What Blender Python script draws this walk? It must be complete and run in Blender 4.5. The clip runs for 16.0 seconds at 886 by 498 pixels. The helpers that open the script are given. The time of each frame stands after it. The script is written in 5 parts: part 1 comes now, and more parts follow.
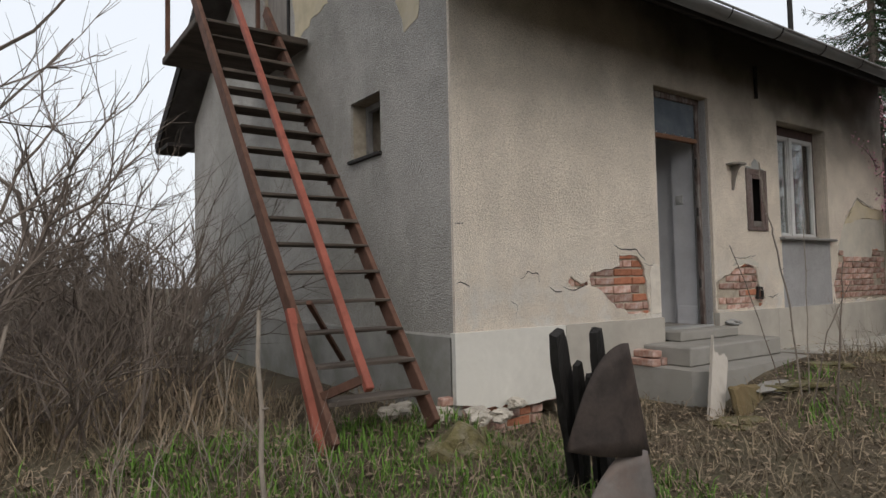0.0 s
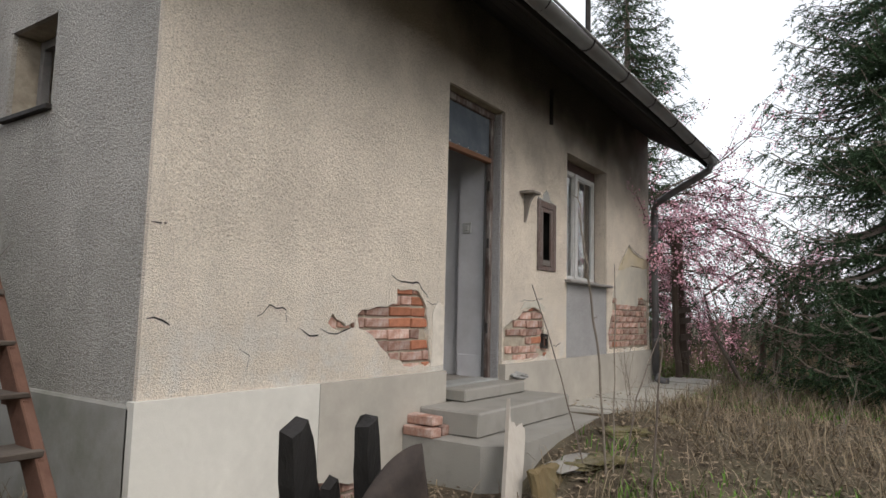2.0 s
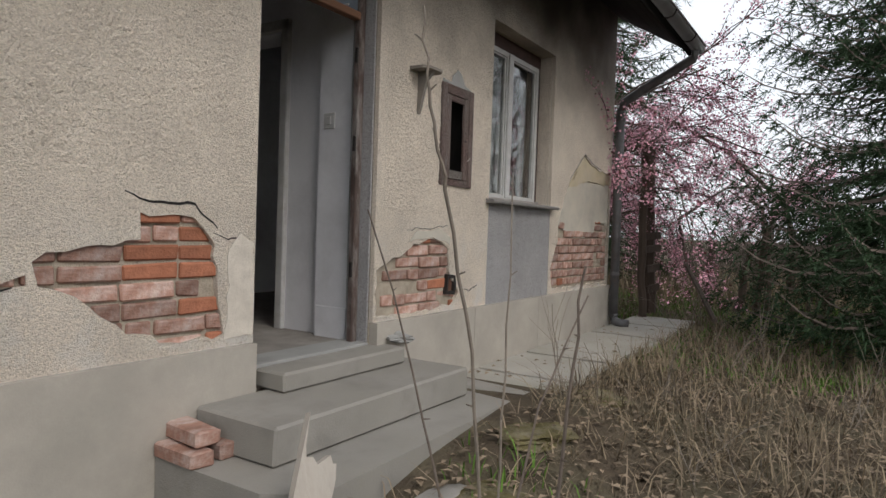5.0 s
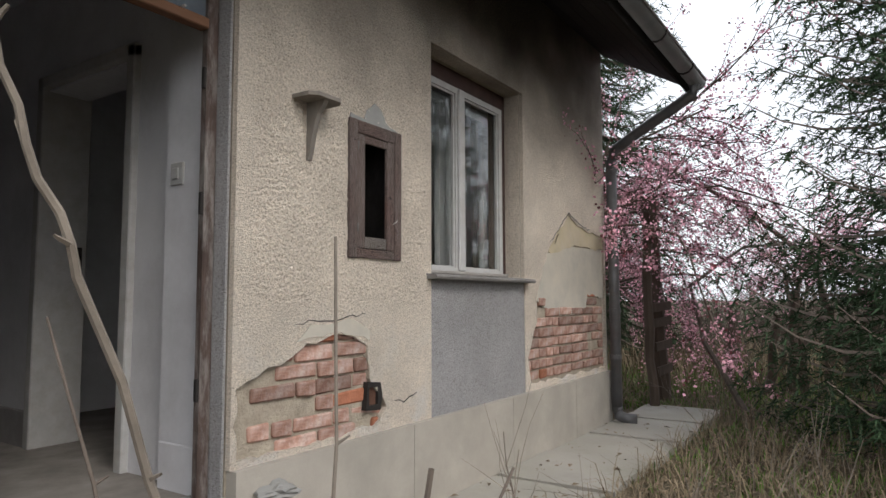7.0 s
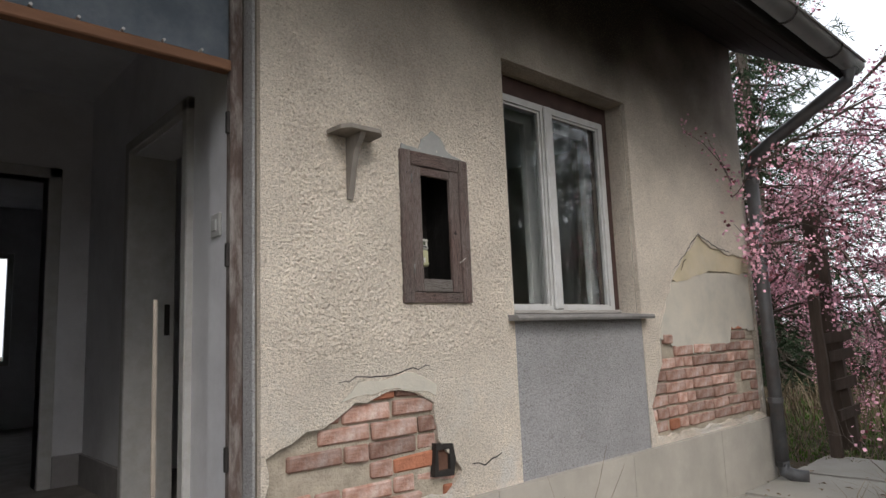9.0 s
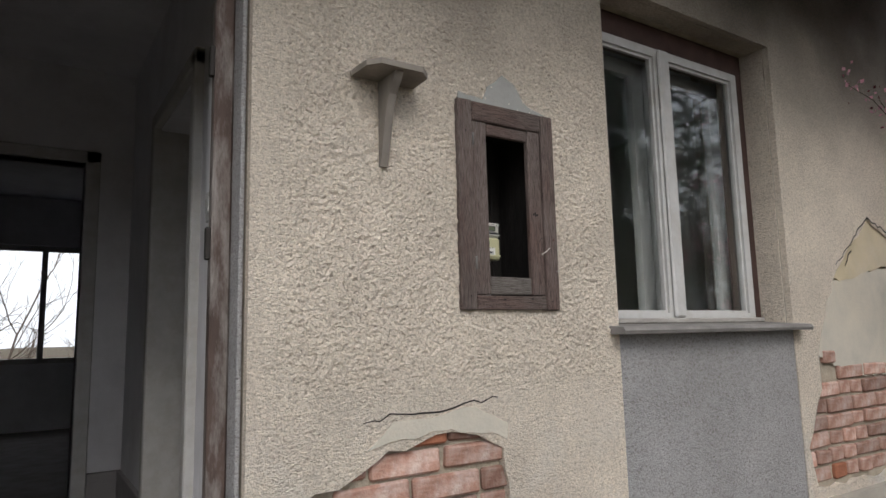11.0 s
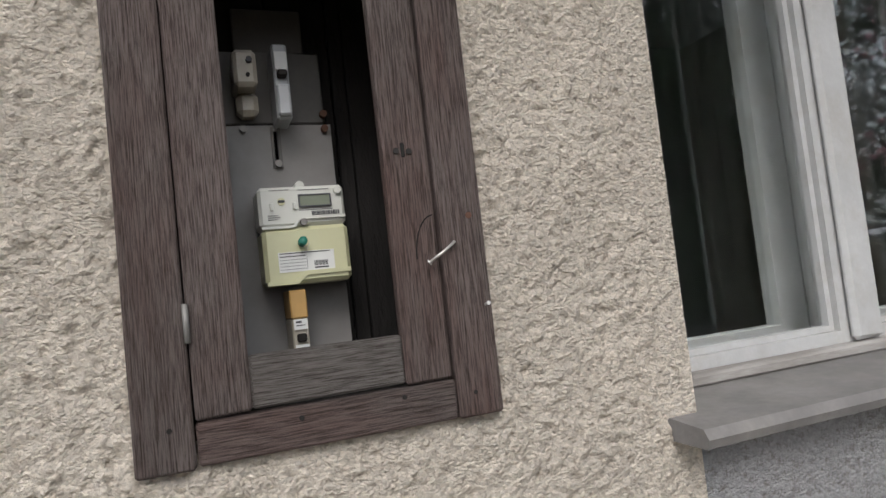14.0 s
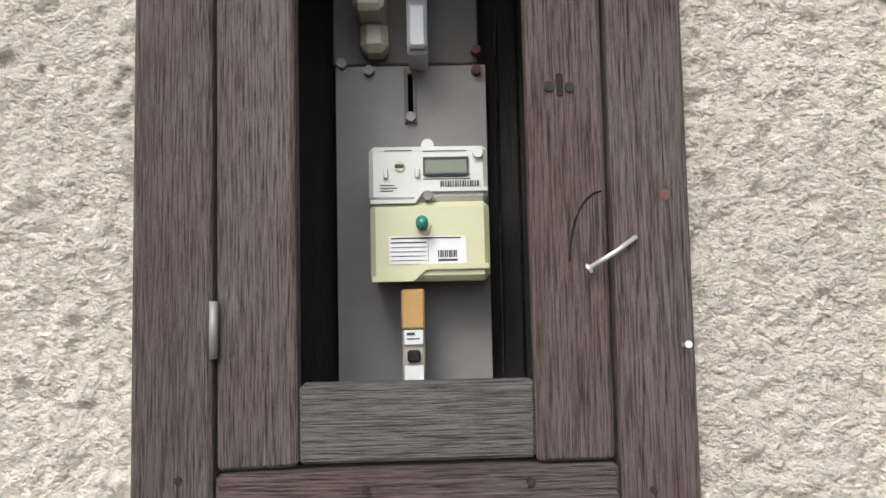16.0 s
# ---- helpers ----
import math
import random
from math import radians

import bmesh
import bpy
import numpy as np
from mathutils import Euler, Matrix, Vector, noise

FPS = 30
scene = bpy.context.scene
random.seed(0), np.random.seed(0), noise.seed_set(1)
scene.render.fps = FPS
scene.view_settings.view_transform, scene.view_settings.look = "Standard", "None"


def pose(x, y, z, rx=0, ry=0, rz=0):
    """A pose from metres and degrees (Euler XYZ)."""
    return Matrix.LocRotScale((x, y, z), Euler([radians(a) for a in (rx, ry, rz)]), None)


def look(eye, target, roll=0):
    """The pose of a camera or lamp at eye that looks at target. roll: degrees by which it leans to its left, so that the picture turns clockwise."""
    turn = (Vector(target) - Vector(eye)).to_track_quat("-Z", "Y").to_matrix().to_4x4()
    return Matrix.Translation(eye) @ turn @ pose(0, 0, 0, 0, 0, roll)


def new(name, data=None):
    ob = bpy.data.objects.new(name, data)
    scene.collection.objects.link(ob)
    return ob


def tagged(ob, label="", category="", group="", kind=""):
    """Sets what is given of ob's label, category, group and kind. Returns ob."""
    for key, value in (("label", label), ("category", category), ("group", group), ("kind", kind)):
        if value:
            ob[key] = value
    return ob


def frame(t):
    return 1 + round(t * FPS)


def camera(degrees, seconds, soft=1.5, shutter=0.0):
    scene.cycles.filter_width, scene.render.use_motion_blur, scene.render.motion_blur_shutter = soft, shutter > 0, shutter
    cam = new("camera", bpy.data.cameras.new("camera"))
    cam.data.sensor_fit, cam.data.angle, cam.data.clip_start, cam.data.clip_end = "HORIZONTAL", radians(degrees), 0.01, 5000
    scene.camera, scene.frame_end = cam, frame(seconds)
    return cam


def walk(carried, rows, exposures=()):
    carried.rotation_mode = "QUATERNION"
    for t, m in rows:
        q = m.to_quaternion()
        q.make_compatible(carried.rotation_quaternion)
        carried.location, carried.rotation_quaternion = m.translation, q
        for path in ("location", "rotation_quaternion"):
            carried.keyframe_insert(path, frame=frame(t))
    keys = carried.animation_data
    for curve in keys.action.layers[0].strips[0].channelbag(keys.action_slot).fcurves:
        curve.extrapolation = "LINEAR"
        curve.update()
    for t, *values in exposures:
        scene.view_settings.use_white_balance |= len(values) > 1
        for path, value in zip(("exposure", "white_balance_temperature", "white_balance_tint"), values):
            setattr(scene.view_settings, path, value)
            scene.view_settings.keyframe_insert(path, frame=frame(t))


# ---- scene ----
cam = camera(68.6, 16.0)
PATH = [
    (0, (-2.863, -3.902, 0.864), (0.313, 0.58, 1.141), -1.2),
    (0.5, (-2.607, -3.591, 0.831), (0.913, 0.632, 1.015), 0.2),
    (1, (-2.258, -3.33, 0.883), (1.43, 0.743, 1.075), 0.4),
    (1.5, (-1.972, -3.017, 0.938), (2.208, 0.536, 1.337), 0.6),
    (2, (-1.691, -2.808, 0.905), (2.827, 0.28, 1.455), 1.4),
    (2.5, (-1.282, -2.69, 0.927), (3.248, 0.421, 1.177), 1.5),
    (3, (-0.932, -2.569, 0.916), (3.644, 0.476, 1.147), 1.0),
    (3.5, (-0.608, -2.456, 0.957), (4.067, 0.434, 1.158), 1.3),
    (4, (-0.228, -2.437, 0.946), (4.45, 0.454, 0.82), 1.8),
    (4.2, (-0.11, -2.437, 0.968), (4.584, 0.421, 0.765), 1.9),
    (6.3, (1.202, -2.25, 1.075), (5.668, 0.957, 1.259), 0.7),
    (6.5, (1.367, -2.192, 1.067), (5.835, 1.001, 1.359), 0.1),
    (7, (1.664, -2.148, 1.149), (6.229, 0.894, 1.581), -0.2),
    (7.5, (2.018, -2.23, 1.174), (6.174, 1.334, 1.713), -0.4),
    (8, (2.184, -2.285, 1.221), (6.009, 1.62, 1.837), -1.3),
    (8.5, (2.244, -2.261, 1.224), (5.976, 1.719, 1.928), -2.0),
    (9, (2.263, -2.236, 1.202), (5.923, 1.801, 1.947), -2.3),
    (9.5, (2.357, -2.115, 1.202), (5.962, 1.983, 1.884), -2.1),
    (10, (2.461, -2.005, 1.237), (6.053, 2.109, 1.9), -0.6),
    (10.2, (2.544, -1.95, 1.224), (5.94, 2.321, 1.92), 0.3),
    (12.3, (3.374, -1.339, 1.411), (6.069, 3.396, 2.156), -3.7),
    (12.5, (3.468, -1.295, 1.416), (6.138, 3.446, 2.208), -4.5),
    (13, (3.809, -1.125, 1.452), (6.325, 3.704, 2.23), -5.2),
    (13.5, (3.976, -0.965, 1.485), (6.476, 3.91, 1.964), -6.0),
    (14, (4.111, -0.759, 1.521), (6.097, 4.359, 1.843), -6.4),
    (14.5, (4.232, -0.61, 1.554), (4.931, 4.807, 2.194), -3.7),
    (15, (4.257, -0.536, 1.535), (4.524, 4.925, 2.145), -1.9),
    (15.5, (4.265, -0.5, 1.535), (4.276, 4.989, 1.911), -1.5),
    (16, (4.262, -0.5, 1.54), (4.353, 4.989, 1.873), -1.2),
]
walk(cam, [(t, look(eye, target, roll)) for t, eye, target, roll in PATH],
     exposures=[(0, 0.3, 6500, 10), (0.5, 0.5, 6500, 10), (1.5, 0.75, 6500, 10), (4, 0.45, 6450, 10), (7, 0.75, 6400, 10), (10, 0.85, 6380, 10),
                (12.5, 0.78, 6260, 10), (14, 1.08, 6200, 10), (14.5, 1.2, 6170, 10), (15.2, 1.65, 6120, 10), (16, 1.85, 6100, 10)])

# ---- light: an overcast spring day ----
world = bpy.data.worlds.new("overcast_sky")
scene.world = world
world.use_nodes = True
wn, wl = world.node_tree.nodes, world.node_tree.links
sky = wn.new("ShaderNodeTexSky")
sky.sky_type = 'NISHITA'
sky.sun_disc = False
sky.sun_elevation, sky.sun_rotation = radians(42), radians(200)
sky.dust_density, sky.ozone_density, sky.air_density = 6.0, 0.6, 1.4
cloud = wn.new("ShaderNodeMix")
cloud.data_type = 'RGBA'
cloud.inputs[0].default_value = 0.78
wl.new(sky.outputs[0], cloud.inputs[6])
cloud.inputs[7].default_value = (8.6, 8.9, 9.4, 1)
wl.new(cloud.outputs[2], wn["Background"].inputs[0])
wn["Background"].inputs[1].default_value = 0.1
sun = new("sun", bpy.data.lights.new("sun", 'SUN'))
sun.data.energy, sun.data.angle, sun.data.color = 0.7, radians(25), (1.0, 0.97, 0.93)
sun.matrix_world = look((-6, -16, 16), (0, 0, 0))


# ---- materials ----
def mat(name, base, vary=0.25, scale=8.0, rough=0.85, bump=0.3, bump_scale=60.0, dist=0.004, metal=0.0,
        stain=None, stain_scale=1.2, stain_amt=0.5, stretch=(1, 1, 1), per_object=0.0, island=0.0, second=None):
    """A procedural surface: base colour varied at two scales, stains, bump."""
    m = bpy.data.materials.new(name)
    m.use_nodes = True
    n, l = m.node_tree.nodes, m.node_tree.links
    b = n["Principled BSDF"]
    b.inputs["Roughness"].default_value = rough
    b.inputs["Metallic"].default_value = metal
    b.inputs["Specular IOR Level"].default_value = 0.25 if rough > 0.5 else 0.5
    co = n.new("ShaderNodeTexCoord")
    mp = n.new("ShaderNodeMapping")
    mp.inputs["Scale"].default_value = stretch
    l.new(co.outputs["Object"], mp.inputs[0])

    def noise_tex(s, detail=6.0, r=0.6):
        t = n.new("ShaderNodeTexNoise")
        t.inputs["Scale"].default_value, t.inputs["Detail"].default_value, t.inputs["Roughness"].default_value = s, detail, r
        l.new(mp.outputs[0], t.inputs["Vector"])
        return t

    def ramp(src, lo, hi, a, c):
        r = n.new("ShaderNodeMapRange")
        r.inputs[1].default_value, r.inputs[2].default_value = lo, hi
        r.inputs[3].default_value, r.inputs[4].default_value = a, c
        l.new(src, r.inputs[0])
        return r.outputs[0]

    def mix(fac, a, c, mode='MIX'):
        x = n.new("ShaderNodeMix")
        x.data_type, x.blend_type = 'RGBA', mode
        if isinstance(fac, float):
            x.inputs[0].default_value = fac
        else:
            l.new(fac, x.inputs[0])
        for s, v in ((x.inputs[6], a), (x.inputs[7], c)):
            if isinstance(v, tuple):
                s.default_value = (*v, 1)
            else:
                l.new(v, s)
        return x.outputs[2]

    big, fine = noise_tex(scale), noise_tex(bump_scale, 4.0)
    dark = tuple(max(0.0, c * (1 - vary)) for c in base)
    light = tuple(min(1.0, c * (1 + vary)) for c in base)
    col = mix(ramp(big.outputs[0], 0.3, 0.7, 0, 1), dark, light)
    if second:
        o = n.new("ShaderNodeTexNoise")
        o.inputs["Scale"].default_value = scale * 0.5
        l.new(mp.outputs[0], o.inputs["Vector"])
        col = mix(ramp(o.outputs[0], 0.48, 0.6, 0, 1), col, second)
    if stain:
        st = noise_tex(stain_scale, 8.0, 0.7)
        col = mix(ramp(st.outputs[0], 0.45, 0.72, 0, stain_amt), col, stain)
    col = mix(ramp(fine.outputs[0], 0.25, 0.75, 0.0, 0.35), col, dark)
    if per_object or island:
        if per_object:
            src = n.new("ShaderNodeObjectInfo").outputs["Random"]
        else:
            src = n.new("ShaderNodeNewGeometry").outputs["Random Per Island"]
        hs = n.new("ShaderNodeHueSaturation")
        amt = per_object or island
        l.new(ramp(src, 0, 1, 1 - amt, 1 + amt), hs.inputs["Value"])
        l.new(col, hs.inputs["Color"])
        col = hs.outputs[0]
    l.new(col, b.inputs["Base Color"])
    bp = n.new("ShaderNodeBump")
    bp.inputs["Strength"].default_value, bp.inputs["Distance"].default_value = bump, dist
    l.new(fine.outputs[0], bp.inputs["Height"])
    l.new(bp.outputs[0], b.inputs["Normal"])
    return m


def roughcast(name, base, grain=130.0, dist=0.012, stain=(0.2, 0.19, 0.17), stain_amt=0.4, eave_grime_shade=0.0):
    """Roughcast render: pebbly relief of about a centimetre, shade coloured into its pits, large stains."""
    m = mat(name, base, 0.13, 2.2, 0.95, 0.2, 260, 0.002, stain=stain, stain_scale=0.8, stain_amt=stain_amt)
    n, l = m.node_tree.nodes, m.node_tree.links
    b = n["Principled BSDF"]
    col = b.inputs["Base Color"].links[0].from_socket
    co = n.new("ShaderNodeTexCoord")
    flat = n.new("ShaderNodeMapping")
    flat.inputs["Scale"].default_value = (0.9, 0.9, 1.15)
    l.new(co.outputs["Object"], flat.inputs[0])
    warp = n.new("ShaderNodeTexNoise")
    warp.inputs["Scale"].default_value, warp.inputs["Detail"].default_value, warp.inputs["Roughness"].default_value = grain * 0.42, 8.0, 0.66
    l.new(flat.outputs[0], warp.inputs["Vector"])
    shift = n.new("ShaderNodeVectorMath")
    shift.operation = 'MULTIPLY_ADD'
    l.new(warp.outputs["Color"], shift.inputs[0])
    shift.inputs[1].default_value = (0.002, 0.002, 0.002)
    l.new(flat.outputs[0], shift.inputs[2])
    vor = n.new("ShaderNodeTexVoronoi")
    vor.feature, vor.inputs["Scale"].default_value = 'F1', grain
    l.new(shift.outputs[0], vor.inputs["Vector"])
    crumb = n.new("ShaderNodeTexVoronoi")
    crumb.feature, crumb.inputs["Scale"].default_value = 'F1', grain * 2.3
    l.new(shift.outputs[0], crumb.inputs["Vector"])
    h0 = n.new("ShaderNodeMath")
    h0.operation = 'MULTIPLY_ADD'
    l.new(crumb.outputs["Distance"], h0.inputs[0])
    h0.inputs[1].default_value = -0.12
    l.new(warp.outputs[0], h0.inputs[2])
    h = n.new("ShaderNodeMath")
    h.operation = 'MULTIPLY_ADD'
    l.new(vor.outputs["Distance"], h.inputs[0])
    h.inputs[1].default_value = -0.22
    l.new(h0.outputs[0], h.inputs[2])
    # darker colour where the relief is low stands for shade in the pits
    pit_shade = n.new("ShaderNodeMapRange")
    pit_shade.inputs[1].default_value, pit_shade.inputs[2].default_value = 0.15, 0.30
    pit_shade.inputs[3].default_value, pit_shade.inputs[4].default_value = 0.6, 0.0
    l.new(h.outputs[0], pit_shade.inputs[0])
    # bright and dull grains of sand
    tone = n.new("ShaderNodeSeparateColor")
    l.new(vor.outputs["Color"], tone.inputs[0])
    val = n.new("ShaderNodeMapRange")
    val.inputs[3].default_value, val.inputs[4].default_value = 0.86, 1.13
    l.new(tone.outputs[0], val.inputs[0])
    hsv = n.new("ShaderNodeHueSaturation")
    l.new(val.outputs[0], hsv.inputs["Value"])
    l.new(col, hsv.inputs["Color"])
    col = hsv.outputs[0]
    if eave_grime_shade:
        # eave shade and grime painted into the colour, a noisy ellipse at the wall top
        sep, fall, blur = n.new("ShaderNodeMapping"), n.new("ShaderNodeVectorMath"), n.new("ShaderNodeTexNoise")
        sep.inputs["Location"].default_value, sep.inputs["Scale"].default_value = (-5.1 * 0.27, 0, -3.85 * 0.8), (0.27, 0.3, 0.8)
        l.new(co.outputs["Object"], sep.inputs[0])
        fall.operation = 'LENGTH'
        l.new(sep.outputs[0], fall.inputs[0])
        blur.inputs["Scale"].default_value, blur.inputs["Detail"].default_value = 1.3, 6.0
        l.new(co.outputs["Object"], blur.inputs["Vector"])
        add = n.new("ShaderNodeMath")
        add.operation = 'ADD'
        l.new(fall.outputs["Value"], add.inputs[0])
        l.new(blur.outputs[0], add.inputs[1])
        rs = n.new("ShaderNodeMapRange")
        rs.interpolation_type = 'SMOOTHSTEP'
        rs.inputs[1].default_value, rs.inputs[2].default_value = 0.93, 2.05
        rs.inputs[3].default_value, rs.inputs[4].default_value = eave_grime_shade, 0.0
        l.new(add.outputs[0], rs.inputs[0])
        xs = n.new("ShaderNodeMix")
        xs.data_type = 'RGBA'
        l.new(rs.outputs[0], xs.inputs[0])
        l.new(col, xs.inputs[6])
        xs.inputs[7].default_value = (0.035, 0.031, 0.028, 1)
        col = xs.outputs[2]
        # lime bloom low on the wall
        xyz, low, mul = n.new("ShaderNodeSeparateXYZ"), n.new("ShaderNodeMapRange"), n.new("ShaderNodeMath")
        l.new(co.outputs["Object"], xyz.inputs[0])
        low.inputs[1].default_value, low.inputs[2].default_value = 1.15, 0.55
        l.new(xyz.outputs[2], low.inputs[0])
        bl = n.new("ShaderNodeTexNoise")
        bl.inputs["Scale"].default_value, bl.inputs["Detail"].default_value, bl.inputs["Roughness"].default_value = 3.5, 8.0, 0.65
        l.new(co.outputs["Object"], bl.inputs["Vector"])
        br = n.new("ShaderNodeMapRange")
        br.inputs[1].default_value, br.inputs[2].default_value, br.inputs[4].default_value = 0.47, 0.62, 0.8
        l.new(bl.outputs[0], br.inputs[0])
        mul.operation = 'MULTIPLY'
        l.new(low.outputs[0], mul.inputs[0])
        l.new(br.outputs[0], mul.inputs[1])
        xb = n.new("ShaderNodeMix")
        xb.data_type = 'RGBA'
        l.new(mul.outputs[0], xb.inputs[0])
        l.new(col, xb.inputs[6])
        xb.inputs[7].default_value = (0.80, 0.77, 0.72, 1)
        col = xb.outputs[2]
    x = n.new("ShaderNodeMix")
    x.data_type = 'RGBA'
    l.new(pit_shade.outputs[0], x.inputs[0])
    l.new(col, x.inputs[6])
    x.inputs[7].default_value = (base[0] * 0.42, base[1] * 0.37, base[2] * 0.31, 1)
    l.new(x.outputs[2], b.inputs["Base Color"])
    bp = n.new("ShaderNodeBump")
    bp.inputs["Strength"].default_value, bp.inputs["Distance"].default_value = 0.9, dist
    l.new(h.outputs[0], bp.inputs["Height"])
    l.new(bp.outputs[0], b.inputs["Normal"])
    return m


def glass_mat(name):
    m = bpy.data.materials.new(name)
    m.use_nodes = True
    b = m.node_tree.nodes["Principled BSDF"]
    b.inputs["Transmission Weight"].default_value, b.inputs["Roughness"].default_value = 1.0, 0.02
    b.inputs["IOR"].default_value = 1.6
    b.inputs["Base Color"].default_value = (0.9, 0.93, 0.92, 1)
    return m


CREAM = roughcast("cream_roughcast", (0.88, 0.785, 0.67), 190, 0.03, (0.42, 0.375, 0.32), 0.4, eave_grime_shade=0.95)
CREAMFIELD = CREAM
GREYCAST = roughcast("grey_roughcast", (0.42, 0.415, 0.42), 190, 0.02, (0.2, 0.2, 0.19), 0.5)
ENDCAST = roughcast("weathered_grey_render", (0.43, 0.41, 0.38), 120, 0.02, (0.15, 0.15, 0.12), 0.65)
SKIM = mat("bare_lime_skim", (0.50, 0.47, 0.41), 0.15, 5, 0.95, 0.5, 90, 0.004, stain=(0.52, 0.45, 0.34), stain_scale=2.5, stain_amt=0.5)
CREAMSKIM = mat("old_ochre_paint", (0.50, 0.43, 0.30), 0.15, 5, 0.9, 0.4, 90, 0.003, stain=(0.5, 0.47, 0.42), stain_amt=0.6)
PLINTHW = mat("whitewashed_plinth", (0.60, 0.58, 0.53), 0.1, 3, 0.9, 0.3, 120, 0.003, stain=(0.36, 0.34, 0.31), stain_scale=1.4, stain_amt=0.5)
PLINTHG = mat("plinth_cement", (0.40, 0.37, 0.325), 0.14, 3, 0.9, 0.35, 120, 0.003, stain=(0.26, 0.25, 0.22), stain_scale=2, stain_amt=0.6)
PLINTHD = mat("grey_damp_plinth", (0.30, 0.29, 0.27), 0.2, 3, 0.9, 0.4, 100, 0.004, stain=(0.13, 0.14, 0.1), stain_scale=2, stain_amt=0.7)
MORTAR = mat("crumbling_mortar", (0.40, 0.35, 0.28), 0.25, 14, 0.95, 0.9, 80, 0.01, stain=(0.25, 0.2, 0.16), stain_scale=5)
BRICK = mat("old_red_brick", (0.34, 0.195, 0.15), 0.3, 16, 0.9, 0.7, 70, 0.008, stain=(0.56, 0.47, 0.43), stain_scale=11, stain_amt=1.0, per_object=0.4)
BRICKO = mat("orange_red_brick", (0.36, 0.15, 0.09), 0.28, 16, 0.9, 0.7, 70, 0.008, stain=(0.35, 0.13, 0.07), stain_scale=9, stain_amt=0.6, per_object=0.2)
CEMENT = mat("grey_cement", (0.30, 0.30, 0.29), 0.2, 6, 0.9, 0.5, 90, 0.004, stain=(0.2, 0.2, 0.19), stain_scale=3)
STEP = mat("worn_concrete_step", (0.29, 0.275, 0.25), 0.2, 5, 0.9, 0.5, 110, 0.004, stain=(0.2, 0.19, 0.16), stain_scale=2.5, stain_amt=0.7)
SLAB = mat("walkway_concrete", (0.40, 0.38, 0.34), 0.15, 4, 0.92, 0.5, 110, 0.005, stain=(0.2, 0.2, 0.15), stain_scale=2.0, stain_amt=0.7)
HALL = mat("faded_grey_lime_wall", (0.70, 0.70, 0.73), 0.08, 2, 0.9, 0.2, 60, 0.003, stain=(0.34, 0.33, 0.34), stain_scale=1.5, stain_amt=0.5)
HALLDARK = mat("dark_inner_wall", (0.36, 0.345, 0.345), 0.2, 2, 0.95, 0.2, 60, 0.003, stain=(0.12, 0.11, 0.11), stain_scale=1.2, stain_amt=0.7)
HALLFLOOR = mat("dusty_concrete_floor", (0.26, 0.24, 0.22), 0.25, 6, 0.9, 0.4, 80, 0.004, stain=(0.14, 0.12, 0.11), stain_scale=4)
OLDGREY = mat("bare_grey_rail", (0.30, 0.28, 0.26), 0.25, 14, 0.8, 0.6, 120, 0.003, stain=(0.5, 0.49, 0.47), stain_scale=14, stain_amt=0.8, stretch=(0.2, 1, 1))
OLDWHITE = mat("peeling_white_paint", (0.48, 0.48, 0.475), 0.1, 14, 0.6, 0.4, 120, 0.002, stain=(0.38, 0.35, 0.31), stain_scale=12, stain_amt=0.7)
DOORWOOD = mat("flaking_brown_frame", (0.085, 0.06, 0.052), 0.4, 10, 0.75, 0.8, 60, 0.006, stain=(0.42, 0.40, 0.38), stain_scale=16, stain_amt=0.8, stretch=(1, 1, 0.25))
BARERED = mat("bare_reddish_wood", (0.19, 0.095, 0.055), 0.3, 12, 0.7, 0.5, 60, 0.003, stretch=(0.2, 1, 1))
TRANSOM = mat("blue_grey_board", (0.10, 0.12, 0.145), 0.25, 4, 0.7, 0.4, 60, 0.003, stain=(0.2, 0.2, 0.2), stain_scale=4)
SILLM = mat("dull_grey_sill", (0.20, 0.19, 0.185), 0.25, 9, 0.65, 0.4, 80, 0.003, stain=(0.33, 0.31, 0.28), stain_scale=8)
DARKPAINT = mat("dark_brown_paint", (0.06, 0.035, 0.03), 0.3, 9, 0.6, 0.4, 80, 0.002)
SOFFIT = mat("dark_soffit_boards", (0.022, 0.019, 0.018), 0.4, 3, 0.95, 0.5, 40, 0.004, stretch=(0.2, 1, 1))
TILE = mat("grey_roof_sheet", (0.12, 0.11, 0.105), 0.3, 4, 0.8, 0.5, 40, 0.01)
GUTTER = mat("dull_zinc_gutter", (0.25, 0.245, 0.235), 0.2, 6, 0.55, 0.3, 40, 0.004, metal=0.4, stain=(0.15, 0.12, 0.1), stain_scale=3, stain_amt=0.7)
PIPE = mat("dark_painted_pipe", (0.105, 0.105, 0.11), 0.3, 8, 0.5, 0.4, 60, 0.003, metal=0.2, stain=(0.15, 0.1, 0.08), stain_scale=6)
IRON = mat("dark_iron", (0.04, 0.036, 0.034), 0.3, 12, 0.7, 0.4, 80, 0.002, metal=0.5)
REDPAINT = mat("rusty_red_paint", (0.27, 0.08, 0.055), 0.35, 10, 0.7, 0.5, 70, 0.003, stain=(0.15, 0.06, 0.04), stain_scale=5, stain_amt=0.8)
RUST = mat("brown_rust", (0.12, 0.062, 0.043), 0.4, 10, 0.85, 0.6, 70, 0.004, stain=(0.06, 0.04, 0.035), stain_scale=5)
TREAD = mat("blackened_tread_wood", (0.075, 0.06, 0.05), 0.35, 8, 0.9, 0.6, 60, 0.005, stain=(0.2, 0.17, 0.14), stain_scale=5, stretch=(0.3, 1, 1))
